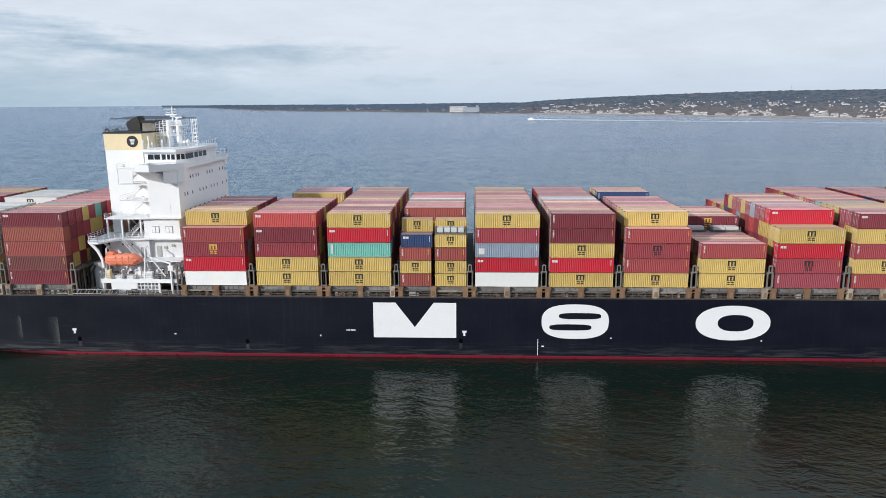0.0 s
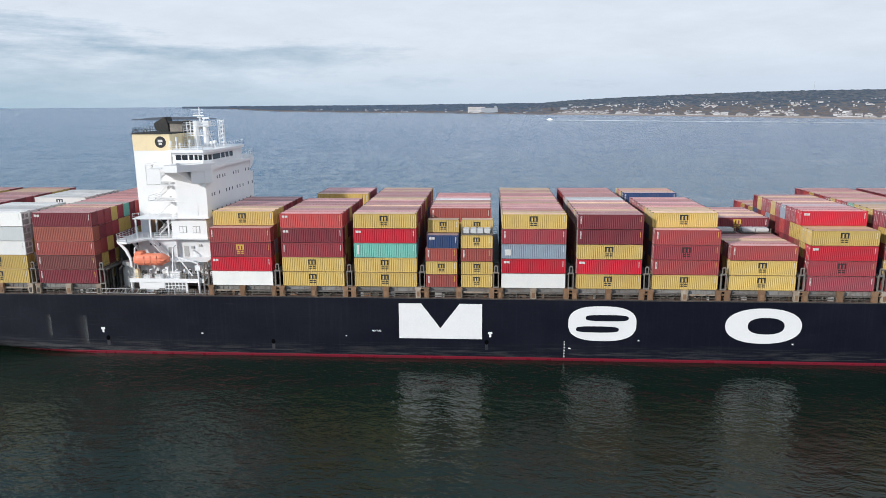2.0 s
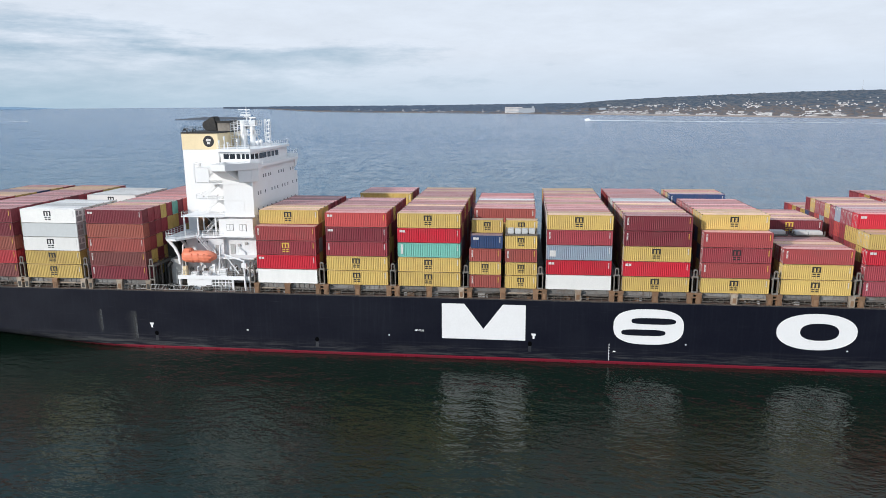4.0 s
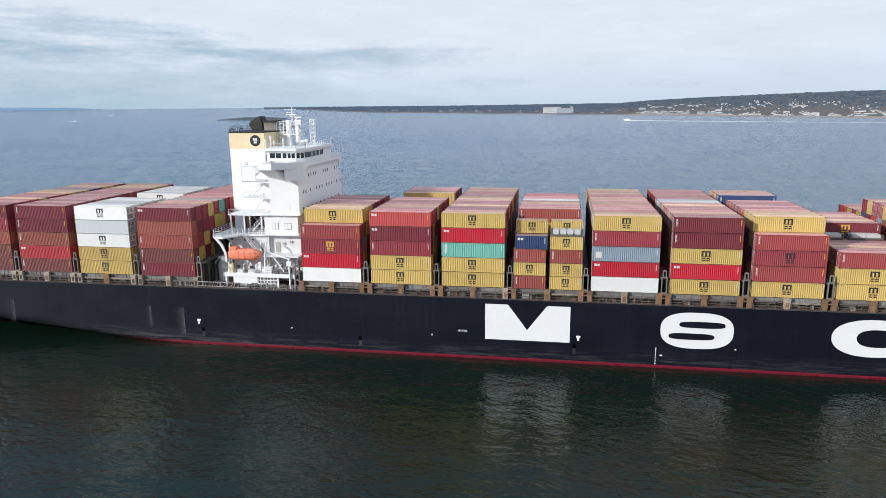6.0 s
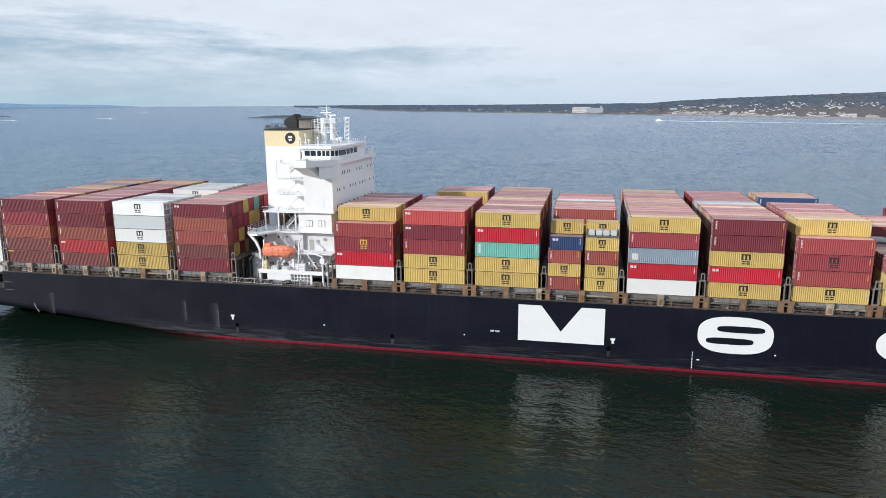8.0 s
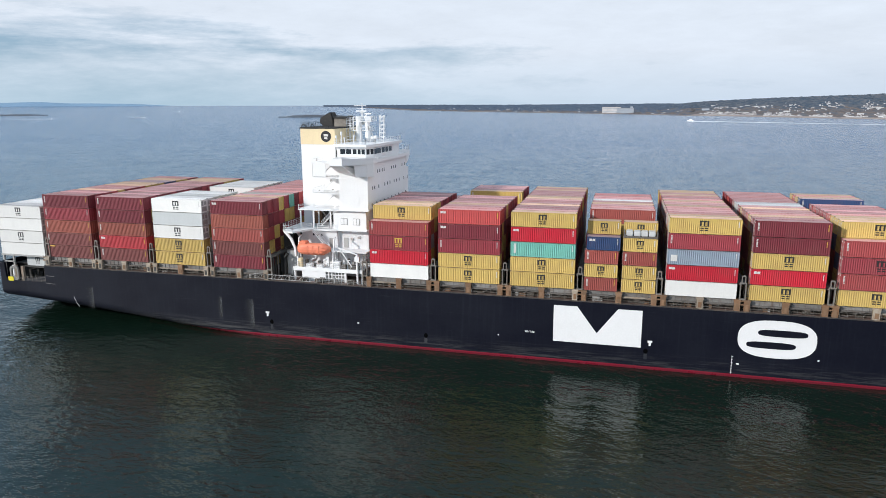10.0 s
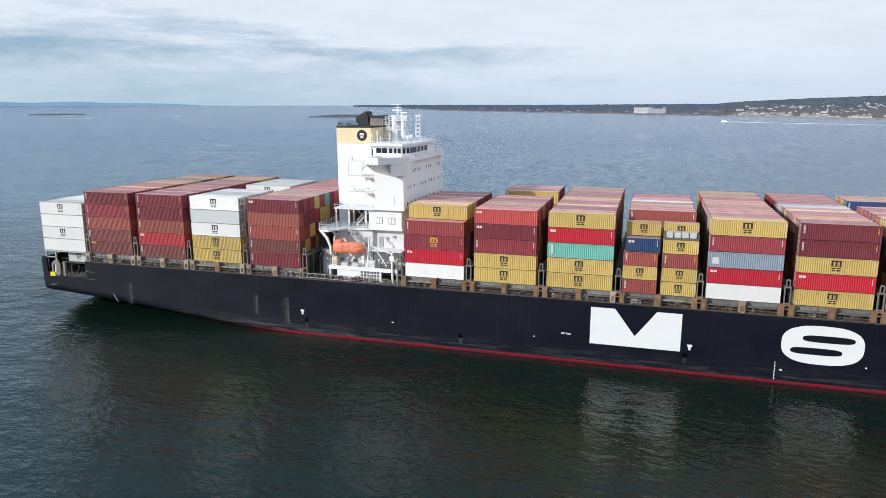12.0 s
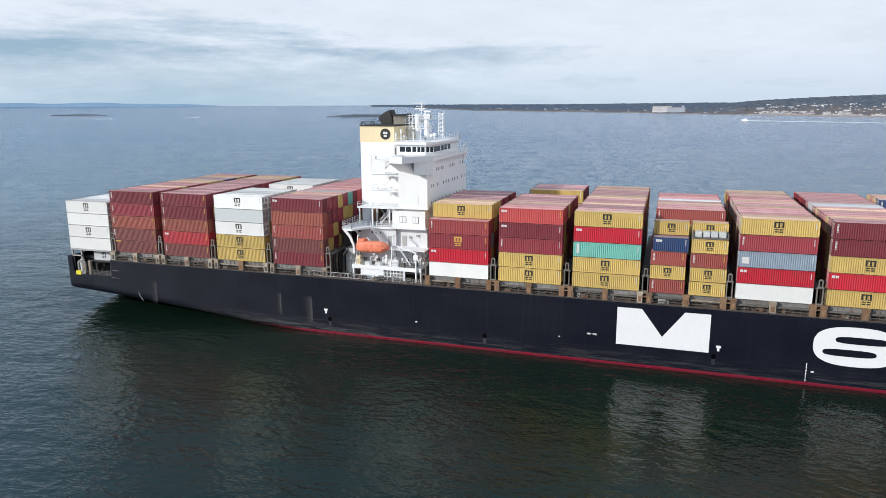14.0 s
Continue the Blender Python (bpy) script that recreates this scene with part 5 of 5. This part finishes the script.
    rod(bm, (-65.6, 134.5, 22.2), (-69.2, 134.5, 26.1), 0.16, 5)
    part("cross_brace", bm, M_GREY, house)
    rails(house, [(-72.3, 130.7, 26.3), (-69.8, 130.7, 26.3)])

    # boat deck platform with its rails and brackets
    bm = bmesh.new()
    prism(bm, [(-75.2, 138.0), (-75.2, 128.6), (-73.8, 126.5), (-71.7, 126.2), (-69.2, 130.4), (-64.2, 130.6), (-64.2, 138.0)], "z", 21.8, 22.15)
    plat = part("boat_platform", bm, M_HOUSE, ship, "white railed platform above the lifeboat")
    rails(plat, [(-64.4, 130.7, 22.15), (-68.0, 130.6, 22.15)], [(-69.3, 130.5, 22.15), (-71.8, 126.3, 22.15), (-73.7, 126.6, 22.15), (-75.1, 128.7, 22.15), (-75.1, 137.5, 22.15)], height=1.2, r=0.045)
    for y in (127.4, 131.6):
        bm = bmesh.new()
        prism(bm, [(-74.4, 21.8), (-73.6, 21.8), (-72.5, 20.4), (-71.8, 18.6), (-71.7, 16.8), (-72.05, 16.8), (-72.2, 18.5), (-73.0, 20.2)], "y", y, y + 0.35)
        part("bracket", bm, M_HOUSE, plat)
    stair(plat, (-65.4, 129.6, 18.0), (-69.0, 129.6, 22.1))
    sub("ladder_landing", plat, M_HOUSE, (-66.0, -63.9, 128.6, 131.2, 17.8, 18.0))
    # house wall behind the lifeboat, with small dark openings
    # the platform's shade is put into this wall's greyer white
    sub("boat_recess_wall", house, M_PALE, (-72.0, -63.8, 131.2, 138.0, DECK, 21.85))
    for x, z in ((-69.4, 20.6), (-68.5, 20.4), (-67.6, 20.5)):
        sub("porthole", house, M_GLASS, (x, x + 0.35, 131.14, 131.2, z, z + 0.5))
    sub("door", house, M_GREY, (-65.6, -64.6, 131.1, 131.2, 18.0, 20.2))

    # embarkation deck with box structure below
    emb = sub("embarkation_deck", ship, M_HOUSE, (-71.9, -56.4, 126.3, 133.0, 14.35, 14.55), (-71.9, -56.4, 126.2, 126.4, 13.95, 14.75), label="white embarkation deck with lockers and rails")
    sub("box_girder", emb, M_HOUSE, (-70.0, -64.8, 126.35, 127.6, DECK, 13.95))
    sub("grating_back", emb, M_GREY, (-64.8, -60.3, 127.3, 127.5, DECK, 13.95))
    bm = bmesh.new()
    for i in range(7):
        box(bm, -64.8 + 0.72 * i, -64.65 + 0.72 * i, 126.4, 126.55, DECK, 13.95)
    for z in (12.6, 13.3):
        box(bm, -64.8, -60.3, 126.42, 126.53, z - 0.07, z + 0.07)
    part("grid_screen", bm, M_HOUSE, emb)
    for x in (-71.7, -60.2, -56.6):
        sub("leg", emb, M_HOUSE, (x - 0.15, x + 0.15, 126.4, 126.7, DECK, 14.0))
    rails(emb, [(-71.8, 126.4, 14.75), (-56.5, 126.4, 14.75)], [(-56.5, 126.4, 14.75), (-56.5, 131.0, 14.75)], mat=M_GREY)
    for i, (x, w, h, m) in enumerate(((-69.2, 1.3, 0.8, M_HOUSE), (-66.8, 1.3, 0.8, M_HOUSE), (-63.0, 1.4, 1.5, M_HOUSE), (-61.2, 0.9, 1.0, M_LASH), (-59.6, 1.6, 1.0, M_LASH), (-70.9, 0.7, 1.9, M_CREAM))):
        sub("deck_locker", emb, m, (x, x + w, 126.7, 127.6, 14.55, 14.55 + h))
    rng = random.Random(21)
    for i in range(14):
        x, w, hh = -71.2 + 1.0 * i + rng.uniform(-0.2, 0.2), rng.uniform(0.25, 0.7), rng.uniform(0.5, 2.3)
        sub("deck_gear", emb, rng.choice([M_HOUSE, M_LASH, M_GREY, M_SHADE]), (x, x + w, 128.0, 128.5, 14.55, 14.55 + hh))
    for i in range(6):
        bm = bmesh.new()
        x = -71.0 + 2.7 * i
        rod(bm, (x, 127.8, 14.5), (x, 127.8, 16.2), 0.09, 6)
        rod(bm, (x, 127.8, 16.2), (x + 0.5, 127.8, 16.35), 0.09, 6)
        part("vent_pipe", bm, M_HOUSE, emb)
    for x in (-71.6, -63.6):
        bm = bmesh.new()
        rod(bm, (x, 127.6, 14.5), (x + 0.25, 128.4, 20.6), 0.16, 6)
        rod(bm, (x + 0.25, 128.4, 20.6), (x + 0.25, 129.6, 20.9), 0.14, 6)
        rod(bm, (x, 129.8, 14.5), (x + 0.25, 128.6, 18.0), 0.12, 6)
        part("boat_davit", bm, M_HOUSE, emb)
    # provision crane: post, jib and stay
    bm = bmesh.new()
    rod(bm, (-57.4, 126.0, DECK), (-57.4, 126.0, 18.2), 0.22, 10)
    rod(bm, (-57.4, 126.0, 18.0), (-61.6, 126.3, 19.2), 0.16, 6)
    rod(bm, (-58.6, 126.0, 15.4), (-61.4, 126.3, 19.1), 0.13, 6)
    box(bm, -57.9, -56.9, 125.7, 126.4, 16.6, 17.6)
    part("crane", bm, M_HOUSE, emb, "small white derrick crane")
    # grey store, pipework and machinery aft of the boat
    sub("store_block", ship, M_GREY, (-74.4, -72.2, 128.6, 134.0, DECK, 17.6), label="grey steel store block")
    bm = bmesh.new()
    rod(bm, (-74.7, 128.0, DECK), (-74.7, 128.0, 16.2), 0.34, 8)
    rod(bm, (-74.7, 128.0, 16.2), (-73.9, 128.0, 17.0), 0.34, 8)
    rod(bm, (-75.6, 128.4, DECK), (-75.6, 128.4, 16.6), 0.2, 8)
    part("vent_pipe", bm, M_SOOT, ship)
    # frames of dark steel in the well aft of the house
    for i in range(6):
        y = 128.5 + 2.4 * i
        sub("hold_frame", ship, M_LASH, (-77.3, -77.0, y, y + 0.3, DECK, 17.2))
    sub("store_block", ship, M_SHADE, (-77.6, -75.2, 133.6, 160.0, DECK, 20.8))
    # stowed gangway at the deck edge
    bm = bmesh.new()
    for z in (12.15, 13.05):
        rod(bm, (-80.4, NEAR + 0.25, z), (-66.0, NEAR + 0.25, z - 0.1), 0.07, 5)
    for i in range(18):
        x = -80.4 + 0.8 * i
        rod(bm, (x, NEAR + 0.25, 12.15), (x + (0.8 if i % 2 else 0.4), NEAR + 0.25, 13.05), 0.045, 4)
    part("gangway", bm, M_GREY, ship, "stowed lattice gangway along the deck edge")
    rails(ship, [(-66, NEAR + 0.2, DECK), (-55, NEAR + 0.2, DECK)], mat=M_GREY)
    rng = random.Random(3)
    for i in range(16):
        x, w, h = rng.uniform(-79, -56), rng.uniform(0.3, 1.1), rng.uniform(0.4, 1.3)
        sub("deck_fitting", ship, rng.choice([M_LASH, M_COAM, M_GREY, M_SHADE]), (x, x + w, NEAR + 0.7, NEAR + 1.4, DECK, DECK + h))

    # bridge: wing slab, flared sponsons, wheelhouse, roof
    W0, W1 = 127.0, 159.8
    plan = [(-63.4, 134.0), (-63.4, W0 + 0.2), (-60.5, W0), (-55.6, 132.0), (-55.6, 134.0)]
    bm = bmesh.new()
    prism(bm, plan, "z", 36.0, 36.5)
    box(bm, -63.0, -56.3, 134.0, W1 - 0.13, 36.3, 36.5)
    bridge = part("bridge_deck", bm, M_HOUSE, ship, "white bridge deck with open wings")
    for (xa, ya), (xb, yb) in zip(plan, plan[1:]):
        bm = bmesh.new()
        d = Vector((xb - xa, yb - ya, 0)).normalized()
        o = Vector((-d.y, d.x, 0)) * 0.12
        ring = [Vector((xa, ya, 36.5)), Vector((xb, yb, 36.5)), Vector((xb, yb, 36.5)) + o, Vector((xa, ya, 36.5)) + o]
        prism(bm, [(p.x, p.y) for p in ring], "z", 36.5, 37.35)
        part("bulwark", bm, M_HOUSE, bridge)
    sub("bulwark", bridge, M_HOUSE, (-61.5, -56.3, W1 - 0.12, W1, 36.0, 37.4))
    bm = bmesh.new()
    a, b2, c, d, e, f = [bm.verts.new(p) for p in ((-63.4, W0 + 0.2, 36.0), (-60.5, W0, 36.0), (-63.0, NY, 34.2), (-59.0, NY, 33.3), (-63.4, NY, 36.0), (-59.6, NY, 36.0))]
    for q in ((a, b2, d, c), (a, c, e), (b2, f, d), (a, e, f, b2), (e, c, d, f)):
        bm.faces.new(q)
    bmesh.ops.recalc_face_normals(bm, faces=bm.faces)
    part("wing_sponson", bm, M_HOUSE, bridge)
    bm = bmesh.new()
    prism(bm, [(-58.7, NY + 0.3), (-58.7, 129.2), (-55.6, 132.0), (-55.6, 133.2), (-56.7, 133.4)], "z", 33.5, 36.0)
    part("wing_sponson", bm, M_HOUSE, bridge)
    bm = bmesh.new()
    prism(bm, [(W1 - 0.05, 36.3), (W1 - 0.5, 35.4), (W1 - 1.2, 34.8), (W1 - 2.4, 34.2), (W1 - 2.4, 36.3)], "x", -61.0, -56.4)
    part("wing_sponson", bm, M_HOUSE, bridge)
    sub("front_gallery", bridge, M_HOUSE, (-56.4, -55.8, 134.0, 157.6, 36.2, 36.5), (-55.86, -55.8, 134.0, 157.6, 36.5, 36.8))
    bm = bmesh.new()
    out = [(-64.4, 134.0), (-58.0, 134.0), (-56.9, 136.1), (-56.9, 153.5), (-58.0, 155.7), (-64.4, 155.7)]
    prism(bm, out, "z", 36.5, 39.4)
    wheel = part("wheelhouse", bm, M_HOUSE, bridge)
    bm = bmesh.new()
    prism(bm, [(-65.0, 133.4), (-57.6, 133.4), (-56.3, 135.8), (-56.3, 153.8), (-57.6, 156.3), (-65.0, 156.3)], "z", 39.4, 39.95)
    part("roof", bm, M_HOUSE, wheel)
    for x0, x1 in ((-63.70, -62.55), (-62.38, -61.22), (-60.87, -60.05), (-59.75, -59.12), (-58.90, -58.18)):
        sub("window", wheel, M_GLASS, (x0, x1, 133.95, 134.02, 37.9, 38.95))
    for i in range(2):
        bm = bmesh.new()
        f0, f1 = 0.10 + 0.48 * i, 0.46 + 0.48 * i
        p = lambda f, o: (-58.0 + 1.1 * f + o, 134.0 + 2.1 * f - o * 0.5)
        prism(bm, [p(f0, 0.03), p(f1, 0.03), p(f1, -0.03), p(f0, -0.03)], "z", 37.85, 38.95)
        part("window", bm, M_GLASS, wheel)
    for ya, yb in ((136.3, 140.35), (141.0, 142.85), (143.5, 145.1), (145.8, 147.7)):
        sub("window", wheel, M_GLASS, (-56.95, -56.84, ya, yb, 37.85, 38.95))
    rails(bridge, [(-63.3, W0 + 0.3, 37.35), (-60.5, W0 + 0.1, 37.35), (-55.7, 132.0, 37.35)], height=0.35)
    rails(bridge, [(-55.84, 134.0, 36.5), (-55.84, 157.6, 36.5)])
    rails(bridge, [(-56.5, 154.6, 36.5), (-56.5, W1 - 0.2, 37.4), (-61.0, W1 - 0.2, 37.4)], height=1.2, r=0.05)
    rails(wheel, [(-64.8, 133.6, 39.95), (-57.8, 133.6, 39.95), (-56.5, 136.0, 39.95), (-56.5, 153.6, 39.95), (-57.8, 156.1, 39.95)], height=1.1)
    for x, hh in ((-64.8, 1.8), (-63.6, 2.6), (-62.9, 1.4), (-60.8, 2.0), (-59.2, 2.9)):
        bm = bmesh.new()
        rod(bm, (x, 134.6, 39.95), (x, 134.6, 39.95 + hh), 0.1, 6)
        rod(bm, (x, 134.6, 39.95 + hh * 0.7), (x, 134.6, 39.95 + hh), 0.22, 8)
        part("antenna", bm, M_HOUSE, wheel)
    # radar mast: two stout legs under a platform, ladder tower aft, pole and scanners on top
    bm = bmesh.new()
    rod(bm, (-63.6, 145, 39.9), (-63.6, 145, 45.6), 0.75, 12, 0.6)
    rod(bm, (-61.5, 145, 39.9), (-61.5, 145, 44.5), 0.65, 12, 0.55)
    box(bm, -63.8, -61.7, 145.7, 146.3, 43.7, 44.4)
    rod(bm, (-65.4, 146, 39.9), (-64.0, 146, 44.2), 0.16, 6)
    rod(bm, (-60.2, 146, 39.9), (-61.5, 146, 43.6), 0.16, 6)
    mast = part("radar_mast", bm, M_HOUSE, ship, "white radar mast with platforms, ladders and scanners")
    for y in (144.8, 146.4):
        for x in (-66.5, -65.6, -64.8):
            bm = bmesh.new()
            rod(bm, (x, y, 39.9), (x, y, 45.4), 0.08, 5)
            part("tower_leg", bm, M_HOUSE, mast)
    bm = bmesh.new()
    for i in range(9):
        z = 40.4 + 0.6 * i
        for y in (144.8, 146.4):
            rod(bm, (-66.5, y, z), (-64.8, y, z + (0.3 if i % 2 else 0)), 0.055, 4)
    part("rungs", bm, M_HOUSE, mast)
    for z, x0, x1 in ((42.3, -65.0, -61.0), (44.4, -64.6, -60.4)):
        p = sub("platform", mast, M_HOUSE, (x0, x1, 144.2, 147.8, z, z + 0.16))
        rails(p, [(x0, 144.2, z + 0.16), (x1, 144.2, z + 0.16), (x1, 147.8, z + 0.16)], height=1.0, r=0.05)
    bm = bmesh.new()
    rod(bm, (-63.1, 146, 44.5), (-63.1, 146, 48.5), 0.24, 8, 0.08)
    rod(bm, (-65.0, 146, 47.9), (-62.2, 146, 47.9), 0.07, 5)
    rod(bm, (-64.4, 146, 47.2), (-62.3, 146, 47.3), 0.06, 5)
    box(bm, -63.5, -62.7, 145.6, 146.4, 46.2, 46.6)
    part("pole", bm, M_HOUSE, mast)
    sub("radar_scanner", mast, M_HOUSE, (-64.3, -61.9, 145.2, 145.45, 46.6, 46.85))
    bm = bmesh.new()
    rod(bm, (-62.9, 145.6, 44.6), (-61.6, 145.2, 46.2), 0.16, 6)
    box(bm, -61.9, -60.5, 144.6, 145.4, 44.6, 45.5)
    box(bm, -62.2, -60.7, 145.0, 145.3, 46.0, 46.3)
    part("radar_scanner", bm, M_HOUSE, mast)
    for x, z in ((-61.0, 43.1), (-60.4, 40.8), (-59.6, 41.0)):
        bm = bmesh.new()
        bmesh.ops.create_uvsphere(bm, u_segments=12, v_segments=8, radius=0.42)
        bmesh.ops.translate(bm, verts=bm.verts, vec=(x, 144.8, z))
        rod(bm, (x, 144.8, z - 1.0), (x, 144.8, z - 0.3), 0.12, 6)
        part("dome", bm, M_HOUSE, mast)
    # lattice signal post
    bm = bmesh.new()
    for x in (-58.9, -57.95):
        for y in (145.6, 146.5):
            rod(bm, (x, y, 39.9), (x, y, 45.8), 0.09, 5)
    for i in range(13):
        z = 40.2 + 0.45 * i
        for y in (145.6, 146.5):
            rod(bm, (-58.9, y, z), (-57.95, y, z + (0.45 if i % 2 else 0)), 0.055, 4)
    part("signal_post", bm, M_HOUSE, ship, "white lattice signal post on the wheelhouse roof")


build_house()


def build_lifeboat():
    """Enclosed orange lifeboat: rounded hull, raised canopy and conning hump."""
    L, cy, cz, x0 = 7.1, 128.4, 18.3, -71.4
    bm = bmesh.new()
    n, seg = 22, 18
    rings = []
    for i in range(n + 1):
        t = i / n
        s = min(1.0, 0.72 + 2.2 * t, (max(0.0, 1.04 - t) / 0.26) ** 0.55)
        ring = []
        for j in range(seg):
            a = j * math.tau / seg
            c, q = math.cos(a), math.sin(a)
            up = 1.02 if q > 0 else 1.05
            ring.append(bm.verts.new((L * t, 1.25 * s * math.copysign(abs(c) ** 0.62, c), 1.15 * s * up * math.copysign(abs(q) ** 0.8, q))))
        rings.append(ring)
    for a, b in zip(rings, rings[1:]):
        for j in range(seg):
            bm.faces.new((a[j], a[(j + 1) % seg], b[(j + 1) % seg], b[j]))
    bm.faces.new(rings[0][::-1]), bm.faces.new(rings[-1])
    bmesh.ops.recalc_face_normals(bm, faces=bm.faces)
    boat = part("lifeboat", bm, M_ORANGE)
    for f in boat.data.polygons:
        f.use_smooth = True
    boat.location = (x0, cy, cz)
    bm = bmesh.new()
    box(bm, 0.2, 2.0, -0.9, 0.9, 0.5, 1.65)
    bmesh.ops.bevel(bm, geom=list(bm.edges), offset=0.25, segments=3, affect="EDGES")
    part("conning_hump", bm, M_ORANGE, boat)
    bm = bmesh.new()
    box(bm, 0.25, L - 0.6, -1.30, 1.30, -0.14, 0.06)
    part("fender_band", bm, M_ORANGE, boat)
    for z in (-0.55, 0.5):
        bm = bmesh.new()
        box(bm, 0.4, L - 1.2, -1.27, -1.0, z - 0.05, z + 0.05)
        part("rubbing_strip", bm, M_ORANGE, boat)
    for x in (2.3, 3.6, 4.9):
        bm = bmesh.new()
        box(bm, x, x + 0.09, -1.29, -1.0, -0.9, 0.8)
        part("strap", bm, M_ORANGE, boat)
    bm = bmesh.new()
    box(bm, 0.8, L - 1.4, -0.12, 0.12, -1.32, -1.1)
    part("keel", bm, M_ORANGE, boat)
    tagged(boat, "orange enclosed lifeboat hung under the deckhouse platform", "lifeboat")


build_lifeboat()


def build_stern():
    """Mooring recess at the stern quarter: corner post, fairlead plate, bitts, support frame."""
    y0 = NEAR
    bm = bmesh.new()
    prism(bm, [(AFT, 7.7), (AFT + 2.0, 7.7), (AFT + 1.5, 8.6), (AFT + 1.3, 11.9), (AFT, 12.2)], "y", y0, y0 + 0.5)
    prism(bm, [(y0 + 0.5, 7.7), (FAR, 7.7), (FAR, 12.1), (y0 + 0.5, 12.1)], "x", AFT, AFT + 0.3)
    part("stern_bulwark", bm, M_HULL, ship)
    # a pale arched fairlead standing in the open recess
    bm = bmesh.new()
    n = 20
    cx, cz = -142.9, 9.5
    outer, inner = [], []
    for i in range(n):
        c, q = math.cos(i * math.tau / n), math.sin(i * math.tau / n)
        outer.append((cx + 1.25 * math.copysign(abs(c) ** 0.6, c), cz + 1.75 * math.copysign(abs(q) ** 0.6, q)))
        inner.append((cx + 0.80 * math.copysign(abs(c) ** 0.7, c), cz + 1.25 * math.copysign(abs(q) ** 0.7, q)))
    front, back = y0 + 0.05, y0 + 0.45
    rings = [[bm.verts.new((u, y, v)) for u, v in line] for y in (front, back) for line in (outer, inner)]
    for i in range(n):
        j = (i + 1) % n
        for a, b in ((0, 1), (2, 3), (0, 2), (1, 3)):
            bm.faces.new((rings[a][i], rings[a][j], rings[b][j], rings[b][i]))
    bmesh.ops.recalc_face_normals(bm, faces=bm.faces)
    part("fairlead", bm, M_GIRDER, ship, "pale grey arched mooring fairlead")
    for x in (-143.25, -142.55):
        bm = bmesh.new()
        rod(bm, (x, y0 + 0.5, 7.75), (x, y0 + 0.5, 11.3), 0.3, 12)
        part("fairlead_roller", bm, M_LETTER if x < -143 else M_BEIGE, ship)
    sub("fairlead_post", ship, M_BEIGE, (-141.0, -140.4, y0 + 0.25, y0 + 0.8, 7.75, 11.2))
    bm = bmesh.new()
    prism(bm, [(-140.3, 7.75), (-134.3, 7.75), (-134.3, 9.2), (-136.0, 8.9), (-140.3, 8.2)], "y", y0 + 0.28, y0 + 0.36)
    part("low_bulwark", bm, M_SCUFF, ship, "worn grey low bulwark plate")
    # added dark wall: the unlit depth of the recess as colour
    sub("inner_bulkhead", ship, M_SHADE, (-146.3, -134.2, y0 + 5.0, y0 + 5.2, 7.75, 10.85))
    sub("stern_sign", ship, M_SIGN, (-144.7, -143.2, y0 - 0.06, y0, 7.6, 8.6), label="small yellow sign plate")
    rng = random.Random(8)
    for i in range(11):
        x = -141.0 + 0.62 * i
        bm = bmesh.new()
        rod(bm, (x, y0 + 0.7 + 0.5 * (i % 2), 7.7), (x, y0 + 0.7 + 0.5 * (i % 2), 8.7 + rng.uniform(0, 0.5)), 0.24, 8)
        part("bollard", bm, M_SHADE, ship)
    for i in range(7):
        x = -141.5 + 1.05 * i
        sub("winch_gear", ship, M_SOOT if i % 2 else M_SHADE, (x, x + 0.7, y0 + 3.0, y0 + 4.5, 7.7, 9.4 + 0.8 * rng.random()))
    rails(ship, [(-143.0, y0 + 0.1, 7.8), (-134.2, y0 + 0.1, 7.8)], mat=M_LASH)
    # frame carrying the aftermost bay
    frame_boxes = []
    for x in (-146.2, -143.4, -134.6):
        frame_boxes.append((x, x + 0.35, y0 + 0.7, y0 + 1.1, 7.7, BASE))
    frame_boxes.append((-146.2, -143.05, y0 + 0.7, y0 + 1.0, 12.0, 12.25))
    for b in frame_boxes:
        sub("support_post", ship, M_GREY, b)
    sub("support_beam", ship, M_GREY, (-146.5, -134.0, y0 + 0.6, y0 + 1.0, 13.55, BASE), (-146.5, -134.0, y0 + 0.7, FAR - 0.7, 13.7, BASE))
    # covered deck in the same dark, its shade part of the colour
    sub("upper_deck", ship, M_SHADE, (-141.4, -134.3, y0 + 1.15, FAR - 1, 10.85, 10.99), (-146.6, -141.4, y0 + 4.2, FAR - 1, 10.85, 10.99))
    container("pale", "L", -140.9, y0 + 2.2, 11.0, 6.06, 2.591)


build_stern()
